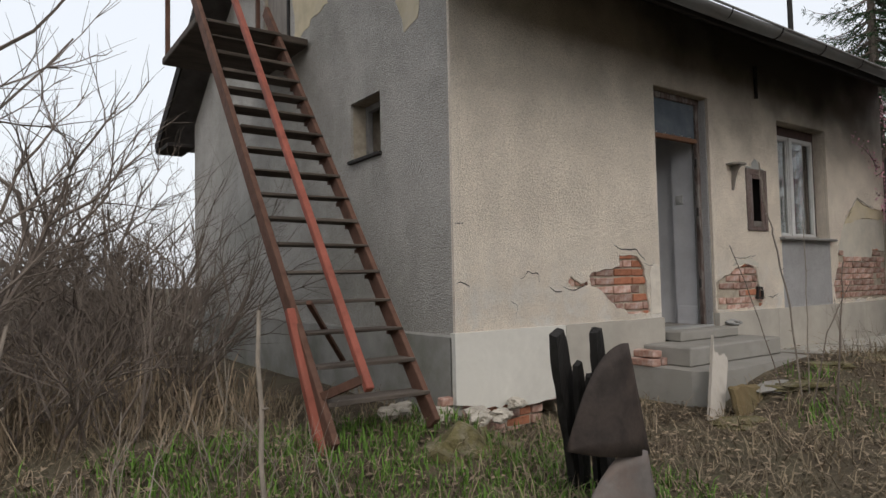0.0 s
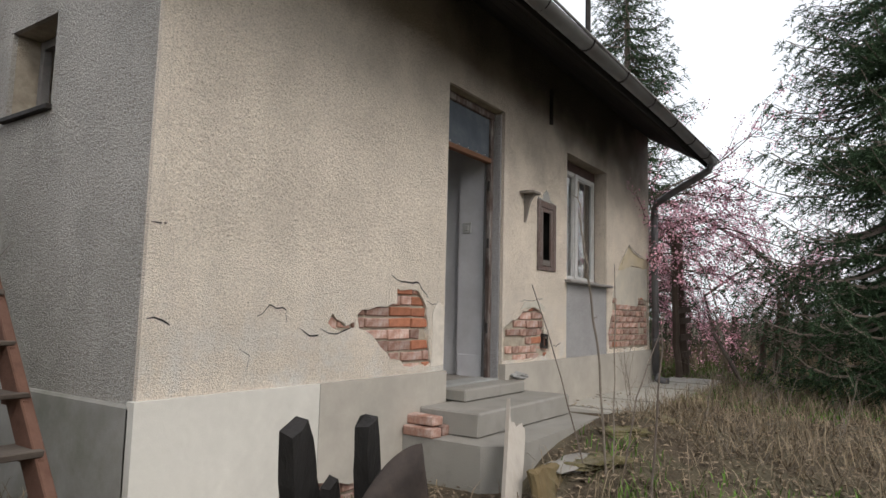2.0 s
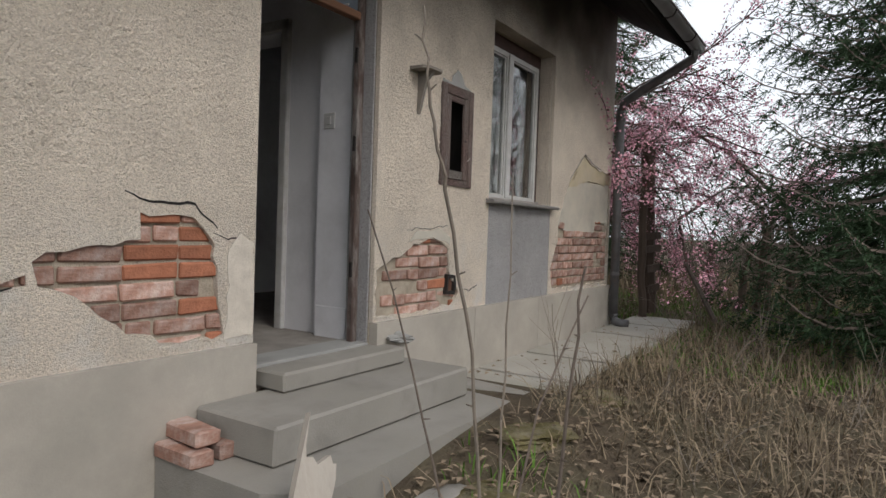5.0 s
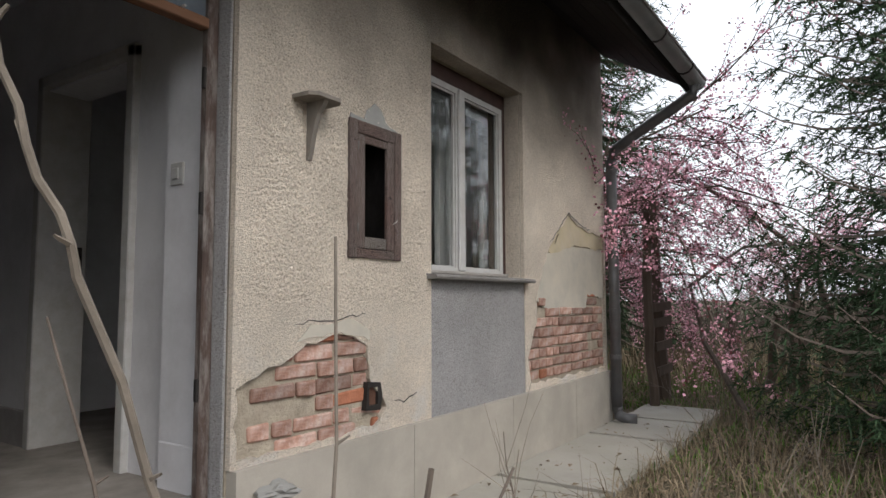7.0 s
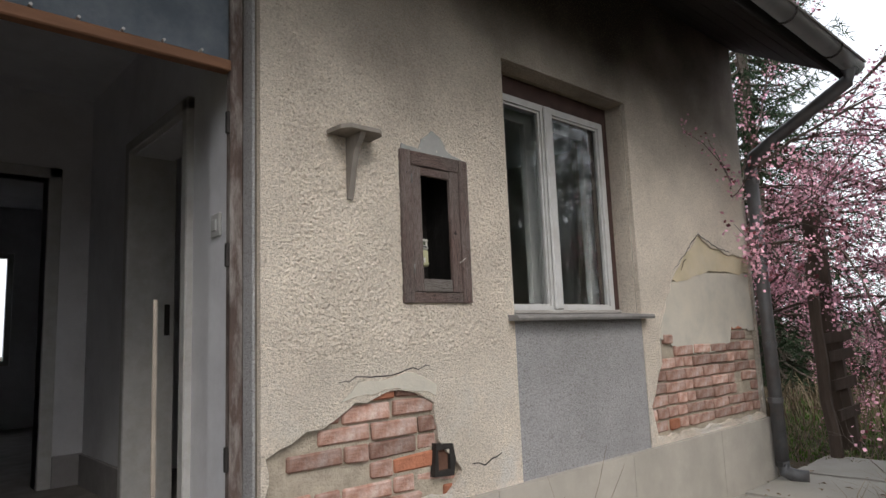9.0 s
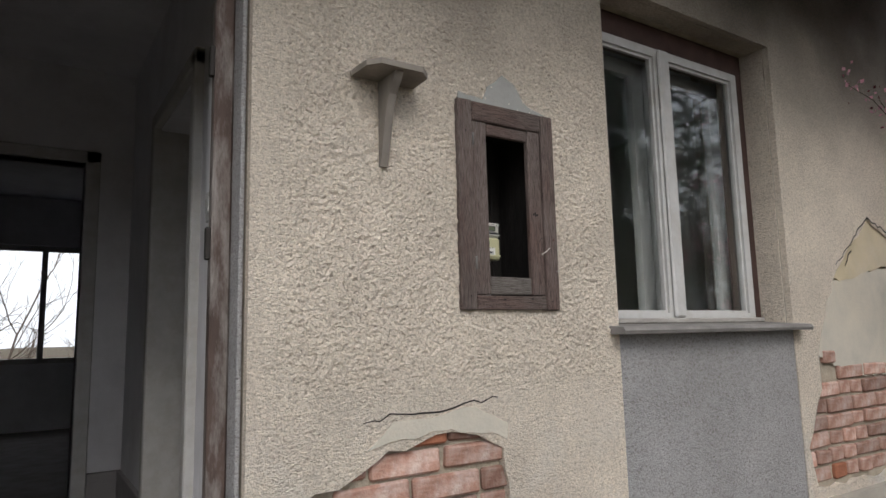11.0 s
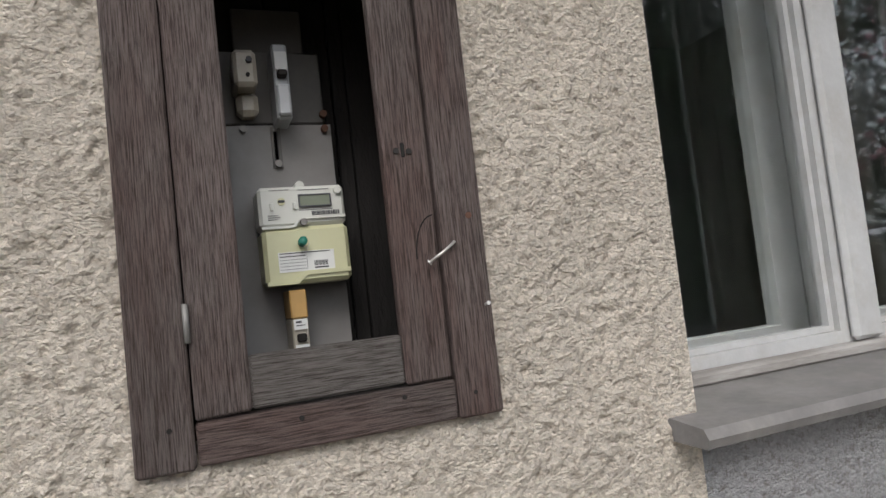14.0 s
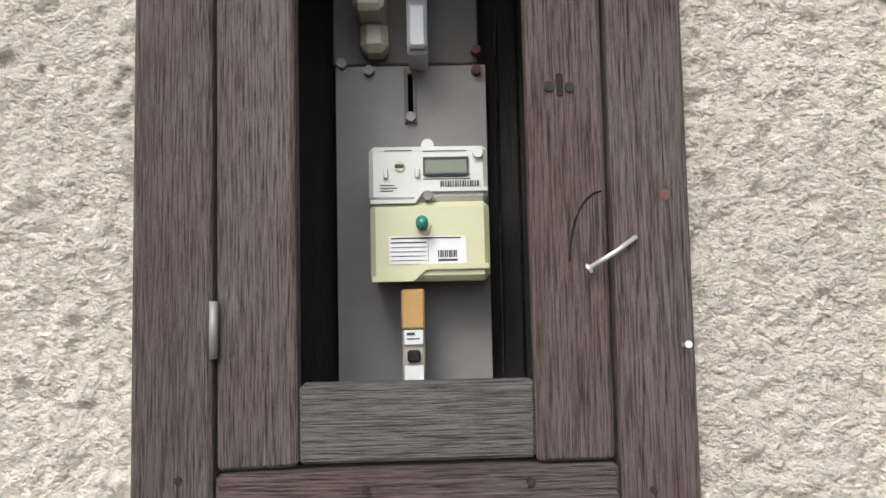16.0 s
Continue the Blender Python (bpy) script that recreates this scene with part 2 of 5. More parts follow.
CHAR = mat("charred_and_black_wood", (0.022, 0.020, 0.019), 0.4, 12, 0.85, 0.9, 50, 0.008, stretch=(1, 1, 0.3))
SHEETM = mat("rusted_black_sheet", (0.045, 0.036, 0.032), 0.35, 8, 0.7, 0.4, 60, 0.003, metal=0.3, stain=(0.1, 0.07, 0.055), stain_scale=4)
SHEETL = mat("scraped_sheet_inside", (0.17, 0.15, 0.14), 0.3, 6, 0.6, 0.4, 60, 0.003, metal=0.3, stain=(0.16, 0.09, 0.06), stain_scale=5)
WOODOLD = mat("weathered_grey_board", (0.24, 0.215, 0.19), 0.3, 8, 0.9, 0.7, 60, 0.004, stretch=(1, 1, 0.2))
POSTW = mat("dark_fence_wood", (0.10, 0.075, 0.06), 0.35, 8, 0.95, 0.8, 50, 0.006, stretch=(1, 1, 0.2))
EARTH = mat("leaf_littered_earth", (0.09, 0.069, 0.048), 0.35, 3.5, 1.0, 1.0, 30, 0.03, stain=(0.15, 0.127, 0.082), stain_scale=1.0, stain_amt=0.8, second=(0.11, 0.095, 0.062))
STRAW = mat("dry_straw_grass", (0.225, 0.178, 0.118), 0.25, 3, 0.9, 0.1, 60, 0.001, island=0.45)
STRAWD = mat("old_brown_stalks", (0.23, 0.178, 0.125), 0.3, 3, 0.9, 0.1, 60, 0.001, island=0.45)
GRASS = mat("spring_grass", (0.10, 0.19, 0.03), 0.3, 3, 0.7, 0.1, 60, 0.001, island=0.45)
BARK = mat("brown_grey_bark", (0.15, 0.122, 0.102), 0.3, 14, 0.95, 0.6, 60, 0.004)
BARKL = mat("pale_twig_bark", (0.24, 0.205, 0.17), 0.3, 14, 0.95, 0.6, 60, 0.003)
NEEDLE = mat("spruce_needles", (0.038, 0.068, 0.032), 0.35, 2, 0.8, 0.1, 60, 0.001, island=0.5)
PETAL = mat("pink_plum_blossom", (0.85, 0.47, 0.57), 0.2, 4, 0.7, 0.1, 60, 0.001, island=0.3)
LEAFR = mat("reddish_bud_leaves", (0.20, 0.06, 0.07), 0.3, 4, 0.7, 0.1, 60, 0.001, island=0.4)
MOSS = mat("moss_on_rubble", (0.14, 0.12, 0.055), 0.4, 12, 1.0, 1.0, 50, 0.02, stain=(0.3, 0.27, 0.22), stain_scale=9, stain_amt=0.7)
MOSSYSTONE = mat("brown_mossy_stone", (0.17, 0.125, 0.065), 0.3, 7, 1.0, 0.9, 60, 0.008, stain=(0.10, 0.10, 0.055), stain_scale=4, stain_amt=0.8, stretch=(1, 1, 0.4))
PALEWOOD = mat("bleached_splintered_wood", (0.46, 0.42, 0.37), 0.2, 9, 0.9, 0.8, 70, 0.004, stain=(0.2, 0.17, 0.14), stain_scale=9, stain_amt=0.6, stretch=(1, 1, 0.25))
LIME = mat("pale_lime_plaster", (0.60, 0.55, 0.48), 0.2, 8, 0.95, 0.6, 90, 0.005, stain=(0.42, 0.38, 0.33), stain_scale=5, stain_amt=0.6)
RUBBLE = mat("pale_rubble", (0.45, 0.41, 0.35), 0.25, 9, 0.95, 0.8, 60, 0.01, stain=(0.25, 0.22, 0.18), stain_scale=5)
GLASS = glass_mat("old_window_glass")


def plank_mat(name, base, red):
    """Weathered plank: long grain ridges and cracks, old red-brown paint left in places."""
    m = mat(name, base, 0.35, 5, 0.85, 0.5, 200, 0.002, stain=red, stain_scale=4.5, stain_amt=0.8, stretch=(1, 1, 0.3))
    n, l = m.node_tree.nodes, m.node_tree.links
    b = n["Principled BSDF"]
    col = b.inputs["Base Color"].links[0].from_socket
    co, mp, t = n.new("ShaderNodeTexCoord"), n.new("ShaderNodeMapping"), n.new("ShaderNodeTexNoise")
    mp.inputs["Scale"].default_value = (1, 1, 0.035)
    t.inputs["Scale"].default_value, t.inputs["Detail"].default_value, t.inputs["Roughness"].default_value = 680, 8, 0.74
    l.new(co.outputs["Object"], mp.inputs[0])
    l.new(mp.outputs[0], t.inputs["Vector"])
    r = n.new("ShaderNodeMapRange")
    r.inputs[1].default_value, r.inputs[2].default_value, r.inputs[3].default_value, r.inputs[4].default_value = 0.38, 0.57, 1.0, 0
    l.new(t.outputs[0], r.inputs[0])
    x = n.new("ShaderNodeMix")
    x.data_type = 'RGBA'
    l.new(r.outputs[0], x.inputs[0])
    l.new(col, x.inputs[6])
    x.inputs[7].default_value = (base[0] * 0.2, base[1] * 0.17, base[2] * 0.15, 1)
    l.new(x.outputs[2], b.inputs["Base Color"])
    bp = n.new("ShaderNodeBump")
    bp.inputs["Strength"].default_value, bp.inputs["Distance"].default_value = 1.0, 0.010
    l.new(t.outputs[0], bp.inputs["Height"])
    l.new(bp.outputs[0], b.inputs["Normal"])
    return m


PLANK = plank_mat("weathered_brown_plank", (0.25, 0.205, 0.19), (0.17, 0.062, 0.045))
PLANKG = plank_mat("weathered_grey_plank", (0.31, 0.285, 0.265), (0.15, 0.125, 0.11))


# ---- building helpers ----
def mesh_of(name, bm, material, smooth=False):
    me = bpy.data.meshes.new(name)
    bmesh.ops.recalc_face_normals(bm, faces=bm.faces)
    bm.to_mesh(me)
    bm.free()
    me.materials.append(material)
    if smooth:
        me.polygons.foreach_set("use_smooth", [True] * len(me.polygons))
    return me


def thing(name, bm, material, label, category, group="", kind="", smooth=False):
    ob = new(name, mesh_of(name, bm, material, smooth))
    return tagged(ob, label, category, group, kind)


def holder(name, at, label, category, group="", kind=""):
    ob = new(name)
    ob.location = at
    bpy.context.view_layer.update()
    return tagged(ob, label, category, group, kind)


def part(name, bm, material, parent, label="", smooth=False):
    ob = new(name, mesh_of(name, bm, material, smooth))
    ob.parent = parent
    ob.matrix_parent_inverse = world_of(parent).inverted()
    return tagged(ob, label)


def world_of(ob):
    m = ob.matrix_basis.copy()
    if ob.parent:
        return world_of(ob.parent) @ ob.matrix_parent_inverse @ m
    return m


def box(x0, x1, y0, y1, z0, z1, bevel=0.0, bm=None, jitter=0.0, m=None):
    bm = bm or bmesh.new()
    vs = bmesh.ops.create_cube(bm, size=1.0)["verts"]
    for v in vs:
        v.co = Vector((x0 + (v.co.x + 0.5) * (x1 - x0), y0 + (v.co.y + 0.5) * (y1 - y0), z0 + (v.co.z + 0.5) * (z1 - z0)))
        if jitter:
            v.co += Vector([random.uniform(-jitter, jitter) for _ in range(3)])
        if m:
            v.co = m @ v.co
    if bevel:
        es = list({e for v in vs for e in v.link_edges})
        bmesh.ops.bevel(bm, geom=es, offset=bevel, segments=1, affect='EDGES')
    return bm


def slab(outline, holes, place, depth, bm=None):
    """A plate with openings. place(u, v, d) puts a point of the outline into the world at depth d."""
    bm = bm or bmesh.new()
    front = []
    for ring in [outline] + list(holes):
        vs = [bm.verts.new(place(u, v, 0)) for u, v in ring]
        front += [bm.edges.new((vs[i], vs[(i + 1) % len(vs)])) for i in range(len(vs))]
    faces = [g for g in bmesh.ops.triangle_fill(bm, edges=front, use_beauty=True)["geom"] if isinstance(g, bmesh.types.BMFace)]
    ext = bmesh.ops.extrude_face_region(bm, geom=faces)["geom"]
    off = Vector(place(0, 0, depth)) - Vector(place(0, 0, 0))
    for g in ext:
        if isinstance(g, bmesh.types.BMVert):
            g.co += off
    return bm


def rect(u0, u1, v0, v1):
    return [(u0, v0), (u1, v0), (u1, v1), (u0, v1)]


def ragged(points, step=0.05, amp=0.016, seed=0, closed=True):
    """A broken edge through a few corner points."""
    rnd = random.Random(seed)
    out = []
    n = len(points)
    for i in range(n if closed else n - 1):
        a, b = Vector(points[i]), Vector(points[(i + 1) % n])
        k = max(1, int((b - a).length / step))
        for j in range(k):
            p = a.lerp(b, j / k)
            if j or closed:
                p += Vector((rnd.uniform(-amp, amp), rnd.uniform(-amp, amp)))
            out.append((p.x, p.y))
    if not closed:
        out.append(tuple(points[-1]))
    return out


def inside(p, poly):
    c = False
    for i in range(len(poly)):
        (x1, y1), (x2, y2) = poly[i - 1], poly[i]
        if (y1 > p[1]) != (y2 > p[1]) and p[0] < (x2 - x1) * (p[1] - y1) / (y2 - y1) + x1:
            c = not c
    return c


def tube(points, radii, sides=6, bm=None, cap=True):
    bm = bm or bmesh.new()
    rings = []
    for i, p in enumerate(points):
        p = Vector(p)
        d = (Vector(points[min(i + 1, len(points) - 1)]) - Vector(points[max(i - 1, 0)])).normalized()
        up = Vector((0, 0, 1)) if abs(d.z) < 0.9 else Vector((1, 0, 0))
        a = d.cross(up).normalized()
        b = d.cross(a)
        r = radii[i] if isinstance(radii, (list, tuple)) else radii
        rings.append([bm.verts.new(p + r * (math.cos(2 * math.pi * k / sides) * a + math.sin(2 * math.pi * k / sides) * b)) for k in range(sides)])
    for r0, r1 in zip(rings, rings[1:]):
        for k in range(sides):
            bm.faces.new((r0[k], r0[(k + 1) % sides], r1[(k + 1) % sides], r1[k]))
    if cap and sides > 2:
        bm.faces.new(rings[0])
        bm.faces.new(rings[-1])
    return bm


def bar(a, b, w, h, bm=None):
    """A squared bar from a to b."""
    bm = bm or bmesh.new()
    a, b = Vector(a), Vector(b)
    d = (b - a).normalized()
    s = d.cross(Vector((0, 0, 1))).normalized() if abs(d.z) < 0.95 else Vector((1, 0, 0))
    u = s.cross(d)
    m = Matrix.Translation((a + b) / 2) @ Matrix((s, d, u)).transposed().to_4x4()
    L = (b - a).length
    return box(-w / 2, w / 2, -L / 2, L / 2, -h / 2, h / 2, min(w, h) * 0.12, bm, m=m)


def ground_z(x, y):
    k = min(1.0, max(0.0, (x + 0.5) / 5.0))
    k = k * k * (3 - 2 * k)
    z = -0.36 + 0.33 * k
    z -= 0.02 * min(8.0, max(0.0, -y - 1.0))
    near = max(0.0, min(1.0, (y + 1.3) / 1.2)) * max(0.0, min(1.0, (0.25 - x) / 0.4)) * max(0.0, min(1.0, (x + 5.0) / 3.0))
    z += 0.26 * near * near * (3 - 2 * near)
    rise = max(0.0, min(1.0, (x - 1.9) / 0.8)) * max(0.0, min(1.0, (4.6 - x) / 0.8)) * max(0.0, min(1.0, (y + 1.7) / 0.7))
    z += 0.13 * rise * rise * (3 - 2 * rise)
    z += 0.04 * noise.noise(Vector((x * 0.7, y * 0.7, 0))) * min(1.0, max(0.2, math.hypot(x - 4, y) / 3))
    return z


front = lambda u, v, d: (u, d, v)           # plates of the front wall
end = lambda u, v, d: (d, u, v)             # plates of the end wall


# ---- the house: walls ----
L_HOUSE, D_HOUSE, EAVE, RIDGE = 7.68, 7.26, 3.56, 6.1
DOOR = rect(2.46, 3.37, 0.35, 2.75)
WIN = rect(4.77, 5.96, 1.28, 2.69)
NICHE = rect(4.09, 4.405, 1.40, 2.02)
HOLE_A = ragged([(1.49, 0.80), (1.46, 0.90), (1.64, 0.945), (1.87, 0.965), (1.86, 1.08), (2.12, 1.06), (2.22, 0.96), (2.25, 0.73), (2.28, 0.53), (2.02, 0.53), (1.82, 0.60), (1.66, 0.72)], 0.05, 0.012, 3)
HOLE_A2 = ragged([(1.20, 0.84), (1.24, 0.90), (1.28, 0.86), (1.36, 0.82), (1.45, 0.85), (1.45, 0.80), (1.30, 0.785), (1.24, 0.80)], 0.04, 0.006, 4)
HOLE_B = ragged([(3.395, 0.50), (3.39, 0.80), (3.62, 0.88), (3.74, 0.94), (4.00, 0.985), (4.20, 0.93), (4.23, 0.75), (4.36, 0.60), (4.24, 0.52), (3.9, 0.5)], 0.05, 0.012, 5)
HOLE_C = ragged([(6.05, 0.52), (6.02, 0.72), (6.16, 0.98), (6.18, 1.22), (6.42, 1.58), (6.62, 1.72), (6.82, 1.87), (7.02, 1.80), (7.30, 1.76), (7.64, 1.76), (7.65, 0.52)], 0.07, 0.014, 6)
SPOT = ragged([(0.66, 0.86), (0.74, 0.90), (0.84, 0.88), (0.82, 0.80), (0.70, 0.79)], 0.05, 0.01, 8)
BRICKLINE = ragged([(6.0, 0.5), (6.0, 1.16), (6.2, 1.14), (6.5, 1.04), (6.9, 1.02), (7.2, 1.08), (7.25, 1.2), (7.68, 1.16), (7.68, 0.5)], 0.06, 0.015, 9)

house = holder("house", (0, 0, 0), "abandoned single-storey house with crumbling cream roughcast and exposed bricks", "house", kind="structure")
core_out = [(0.02, -0.75), (L_HOUSE - 0.02, -0.75), (L_HOUSE - 0.02, EAVE), (0.02, EAVE)]
part("door_jamb_render", box(3.3525, 3.3655, 0.03, 0.2, 0.35, 2.73, 0.003), GREYCAST, house, "crumbling grey render in the doorway")
part("door_jamb_render", box(2.461, 2.479, 0.03, 0.2, 0.35, 2.73, 0.003), GREYCAST, house)
part("window_jamb_render", box(4.771, 4.774, 0.03, 0.12, 1.3, 2.69), CREAM, house)
part("window_jamb_render", box(5.956, 5.959, 0.03, 0.40, 1.3, 2.69), CREAM, house)
part("window_jamb_render", box(4.775, 5.955, 0.03, 0.118, 2.686, 2.689), CREAM, house)
part("wall_core", slab(core_out, [DOOR, WIN, rect(4.07, 4.425, 1.38, 2.04), rect(0.80, 1.17, -0.5, -0.12)], lambda u, v, d: (u, 0.03 + d, v), 0.42), MORTAR, house, "crumbling mortar and masonry behind the render")
coat = ([(0.0, 0.48), (2.46, 0.48), (2.46, 2.75), (3.37, 2.75), (3.37, 0.48), (4.765, 0.48), (4.765, 2.69), (5.965, 2.69), (5.965, 0.48), (L_HOUSE, 0.48), (L_HOUSE, EAVE), (0.0, EAVE)])
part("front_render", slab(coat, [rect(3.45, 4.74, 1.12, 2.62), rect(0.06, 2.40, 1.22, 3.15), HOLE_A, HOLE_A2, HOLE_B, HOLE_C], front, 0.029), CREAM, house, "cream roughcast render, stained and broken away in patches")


def value_noise(u, v, cell, seed):
    """Smooth random heights over a plane, vectorised."""
    r = np.random.RandomState(seed)
    g = r.rand(97, 89)
    a, b = u / cell, v / cell
    i, j = np.floor(a).astype(int), np.floor(b).astype(int)
    f, h = a - i, b - j
    f, h = f * f * (3 - 2 * f), h * h * (3 - 2 * h)
    at = lambda p, q: g[(i + p) % 97, (j + q) % 89]
    return (at(0, 0) * (1 - f) + at(1, 0) * f) * (1 - h) + (at(0, 1) * (1 - f) + at(1, 1) * f) * h


def rough_field(x0, x1, z0, z1, cell, gap):
    """Thrown render with its grains as real relief, round a rectangular gap."""
    nu, nv = int((x1 - x0) / cell), int((z1 - z0) / cell)
    U, V = np.meshgrid(np.linspace(x0, x1, nu + 1), np.linspace(z0, z1, nv + 1), indexing="ij")
    turn = lambda a: (U * math.cos(a) + V * math.sin(a) + 31.7, V * math.cos(a) - U * math.sin(a) + 17.3)
    h = np.zeros_like(U)
    for size, amp, a, sd in ((0.045, 0.003, 0.2, 1), (0.017, 0.0075, 0.9, 4), (0.0105, 0.0085, 1.9, 5), (0.0068, 0.0065, 0.5, 6), (0.0045, 0.003, 1.2, 7)):
        p, q = turn(a)
        h += amp * value_noise(p, q, size, sd)
    h = h - h.mean()
    edge = np.minimum.reduce([U - x0, x1 - U, V - z0, z1 - V])
    h *= np.clip(edge / 0.03, 0, 1)
    verts = np.stack([U, -0.001 + h * 0.72, V], -1).reshape(-1, 3)
    i, j = np.meshgrid(np.arange(nu), np.arange(nv), indexing="ij")
    cu, cv = x0 + (i + 0.5) * cell, z0 + (j + 0.5) * cell
    keep = ~((cu > gap[0]) & (cu < gap[1]) & (cv > gap[2]) & (cv < gap[3]))
    b = (i * (nv + 1) + j)[keep]
    faces = np.stack([b, b + nv + 1, b + nv + 2, b + 1], -1)
    me = bpy.data.meshes.new("front_render")
    me.vertices.add(len(verts))
    me.vertices.foreach_set("co", verts.ravel())
    me.loops.add(faces.size)
    me.loops.foreach_set("vertex_index", faces.ravel())
    me.polygons.add(len(faces))
    me.polygons.foreach_set("loop_start", np.arange(0, faces.size, 4))
    me.update(calc_edges=True)
    me.validate()
    me.materials.append(CREAMFIELD)
    ob = new("front_render", me)
    ob.parent = house
    return tagged(ob, "cream roughcast render with coarse grains")


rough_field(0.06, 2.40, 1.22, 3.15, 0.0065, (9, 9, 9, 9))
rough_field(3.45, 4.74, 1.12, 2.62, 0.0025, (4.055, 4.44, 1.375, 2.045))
part("grey_render_panel", box(4.767, 5.963, 0.004, 0.03, 0.48, 1.28), GREYCAST, house, "grey cement render under the window")
lower = [(u, v) for u, v in ragged([(5.99, 1.02), (6.0, 1.16), (6.2, 1.14), (6.5, 1.04), (6.9, 1.02), (7.2, 1.08), (7.25, 1.2), (7.66, 1.16)], 0.05, 0.016, 12, False)]
part("bared_skim", slab(lower + [(7.66, 1.62), (6.9, 1.60), (6.3, 1.5), (5.99, 1.5)], [], lambda u, v, d: (u, 0.016 + d, v), 0.0135), SKIM, house, "bare grey lime skim above the bricks")
part("ochre_underpaint", slab(ragged([(6.3, 1.5), (6.9, 1.60), (7.66, 1.62)], 0.06, 0.02, 13, False) + [(7.66, 1.92), (6.3, 1.92)], [], lambda u, v, d: (u, 0.012 + d, v), 0.016), CREAMSKIM, house, "old ochre paint laid bare")

# the end wall with its gable and small window
SMALLWIN = rect(1.06, 1.63, 2.03, 2.58)
GDOOR = rect(3.16, 3.98, 3.56, 5.25)
mid = D_HOUSE / 2
gable = [(0.03, 0.46), (D_HOUSE, 0.46), (D_HOUSE, EAVE), (mid, RIDGE - 0.12), (0.03, EAVE)]
part("gable_render", slab(gable, [SMALLWIN, GDOOR], end, 0.03), ENDCAST, house, "grey weathered render of the gable wall")
part("gable_core", slab([(0.45, -0.75), (D_HOUSE, -0.75), (D_HOUSE, EAVE), (mid, RIDGE - 0.12), (0.45, EAVE + 0.3)], [SMALLWIN, GDOOR], lambda u, v, d: (0.03 + d, u, v), 0.30), MORTAR, house)
part("gable_plinth", box(-0.03, 0.06, 0.0, D_HOUSE, -0.7, 0.46, 0.012), PLINTHD, house, "damp grey plinth")
part("rear_wall", slab([(0.04, -0.7), (L_HOUSE - 0.36, -0.7), (L_HOUSE - 0.36, EAVE), (0.04, EAVE)], [rect(2.55, 3.62, 1.08, 2.40)], lambda u, v, d: (u, D_HOUSE - 0.4 + d, v), 0.4), HALL, house)
part("far_gable_wall", slab([(0.46, -0.7), (D_HOUSE, -0.7), (D_HOUSE, EAVE), (mid, RIDGE - 0.12), (0.46, EAVE)], [], lambda u, v, d: (L_HOUSE - 0.35 + d - 0.004, u, v), 0.35), CREAM, house)

# plinth of the front: rendered panels with a broken lower edge, proud of the wall
PANELS = ((-0.03, 1.12, PLINTHW), (1.125, 2.455, PLINTHG), (3.375, 4.55, PLINTHG), (4.554, 5.70, PLINTHG), (5.704, 6.82, PLINTHG), (6.824, 7.70, PLINTHG))
for i, (a, b, m) in enumerate(PANELS):
    if i == 0:
        low = ragged([(a, -0.04), (0.2, -0.10), (0.5, -0.11), (0.8, -0.12), (b, -0.09)], 0.06, 0.018, 20, False)
    elif i == 1:
        low = ragged([(a, -0.09), (1.4, -0.15), (1.9, -0.10), (b, -0.05)], 0.06, 0.018, 21, False)
    else:
        low = [(a, -0.12), (b, -0.12)]
    pts = low + [(b, 0.48), (a, 0.48)]
    part("plinth_panel", slab(pts, [], lambda u, v, d: (u, -0.035 + d, v), 0.06), m, house, "whitewashed plinth panel with a ragged lower edge" if i == 0 else "")

# roof, eaves and gutter
for s, nm in ((0, "roof"), (1, "roof")):
    y0, y1 = (-0.78, mid) if s == 0 else (D_HOUSE + 0.86, mid)
    z0 = 3.14 if s == 0 else 3.27
    bm = bmesh.new()
    q = [(-0.42, y0, z0), (L_HOUSE + 0.13, y0, z0), (L_HOUSE + 0.13, y1, RIDGE + 0.1), (-0.42, y1, RIDGE + 0.1)]
    a = [bm.verts.new(p) for p in q]
    b = [bm.verts.new((p[0], p[1], p[2] + 0.09)) for p in q]
    bm.faces.new(a), bm.faces.new(b)
    for i in range(4):
        bm.faces.new((a[i], a[(i + 1) % 4], b[(i + 1) % 4], b[i]))
    part(nm, bm, TILE, house, "low-pitched weathered dark roof slope")
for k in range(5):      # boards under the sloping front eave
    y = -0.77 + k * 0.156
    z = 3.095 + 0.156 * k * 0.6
    part("soffit_board", slab([(y, z), (y + 0.15, z + 0.09), (y + 0.145, z + 0.115), (y - 0.005, z + 0.025)], [], lambda u, v, d: (-0.3 + d, u, v), L_HOUSE + 0.40), SOFFIT, house, "dark soffit board")
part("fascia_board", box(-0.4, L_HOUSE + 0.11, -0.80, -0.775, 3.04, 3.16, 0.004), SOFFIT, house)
for k in range(9):
    z = 3.30 + k * 0.29
    y = D_HOUSE + 0.86 - (k + 0.5) * 0.49
    part("verge_board", bar((-0.43, y - 0.26, z + 0.27), (-0.43, y + 0.24, z - 0.03), 0.03, 0.2), SOFFIT, house)
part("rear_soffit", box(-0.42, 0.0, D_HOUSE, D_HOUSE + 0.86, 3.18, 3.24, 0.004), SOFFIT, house)

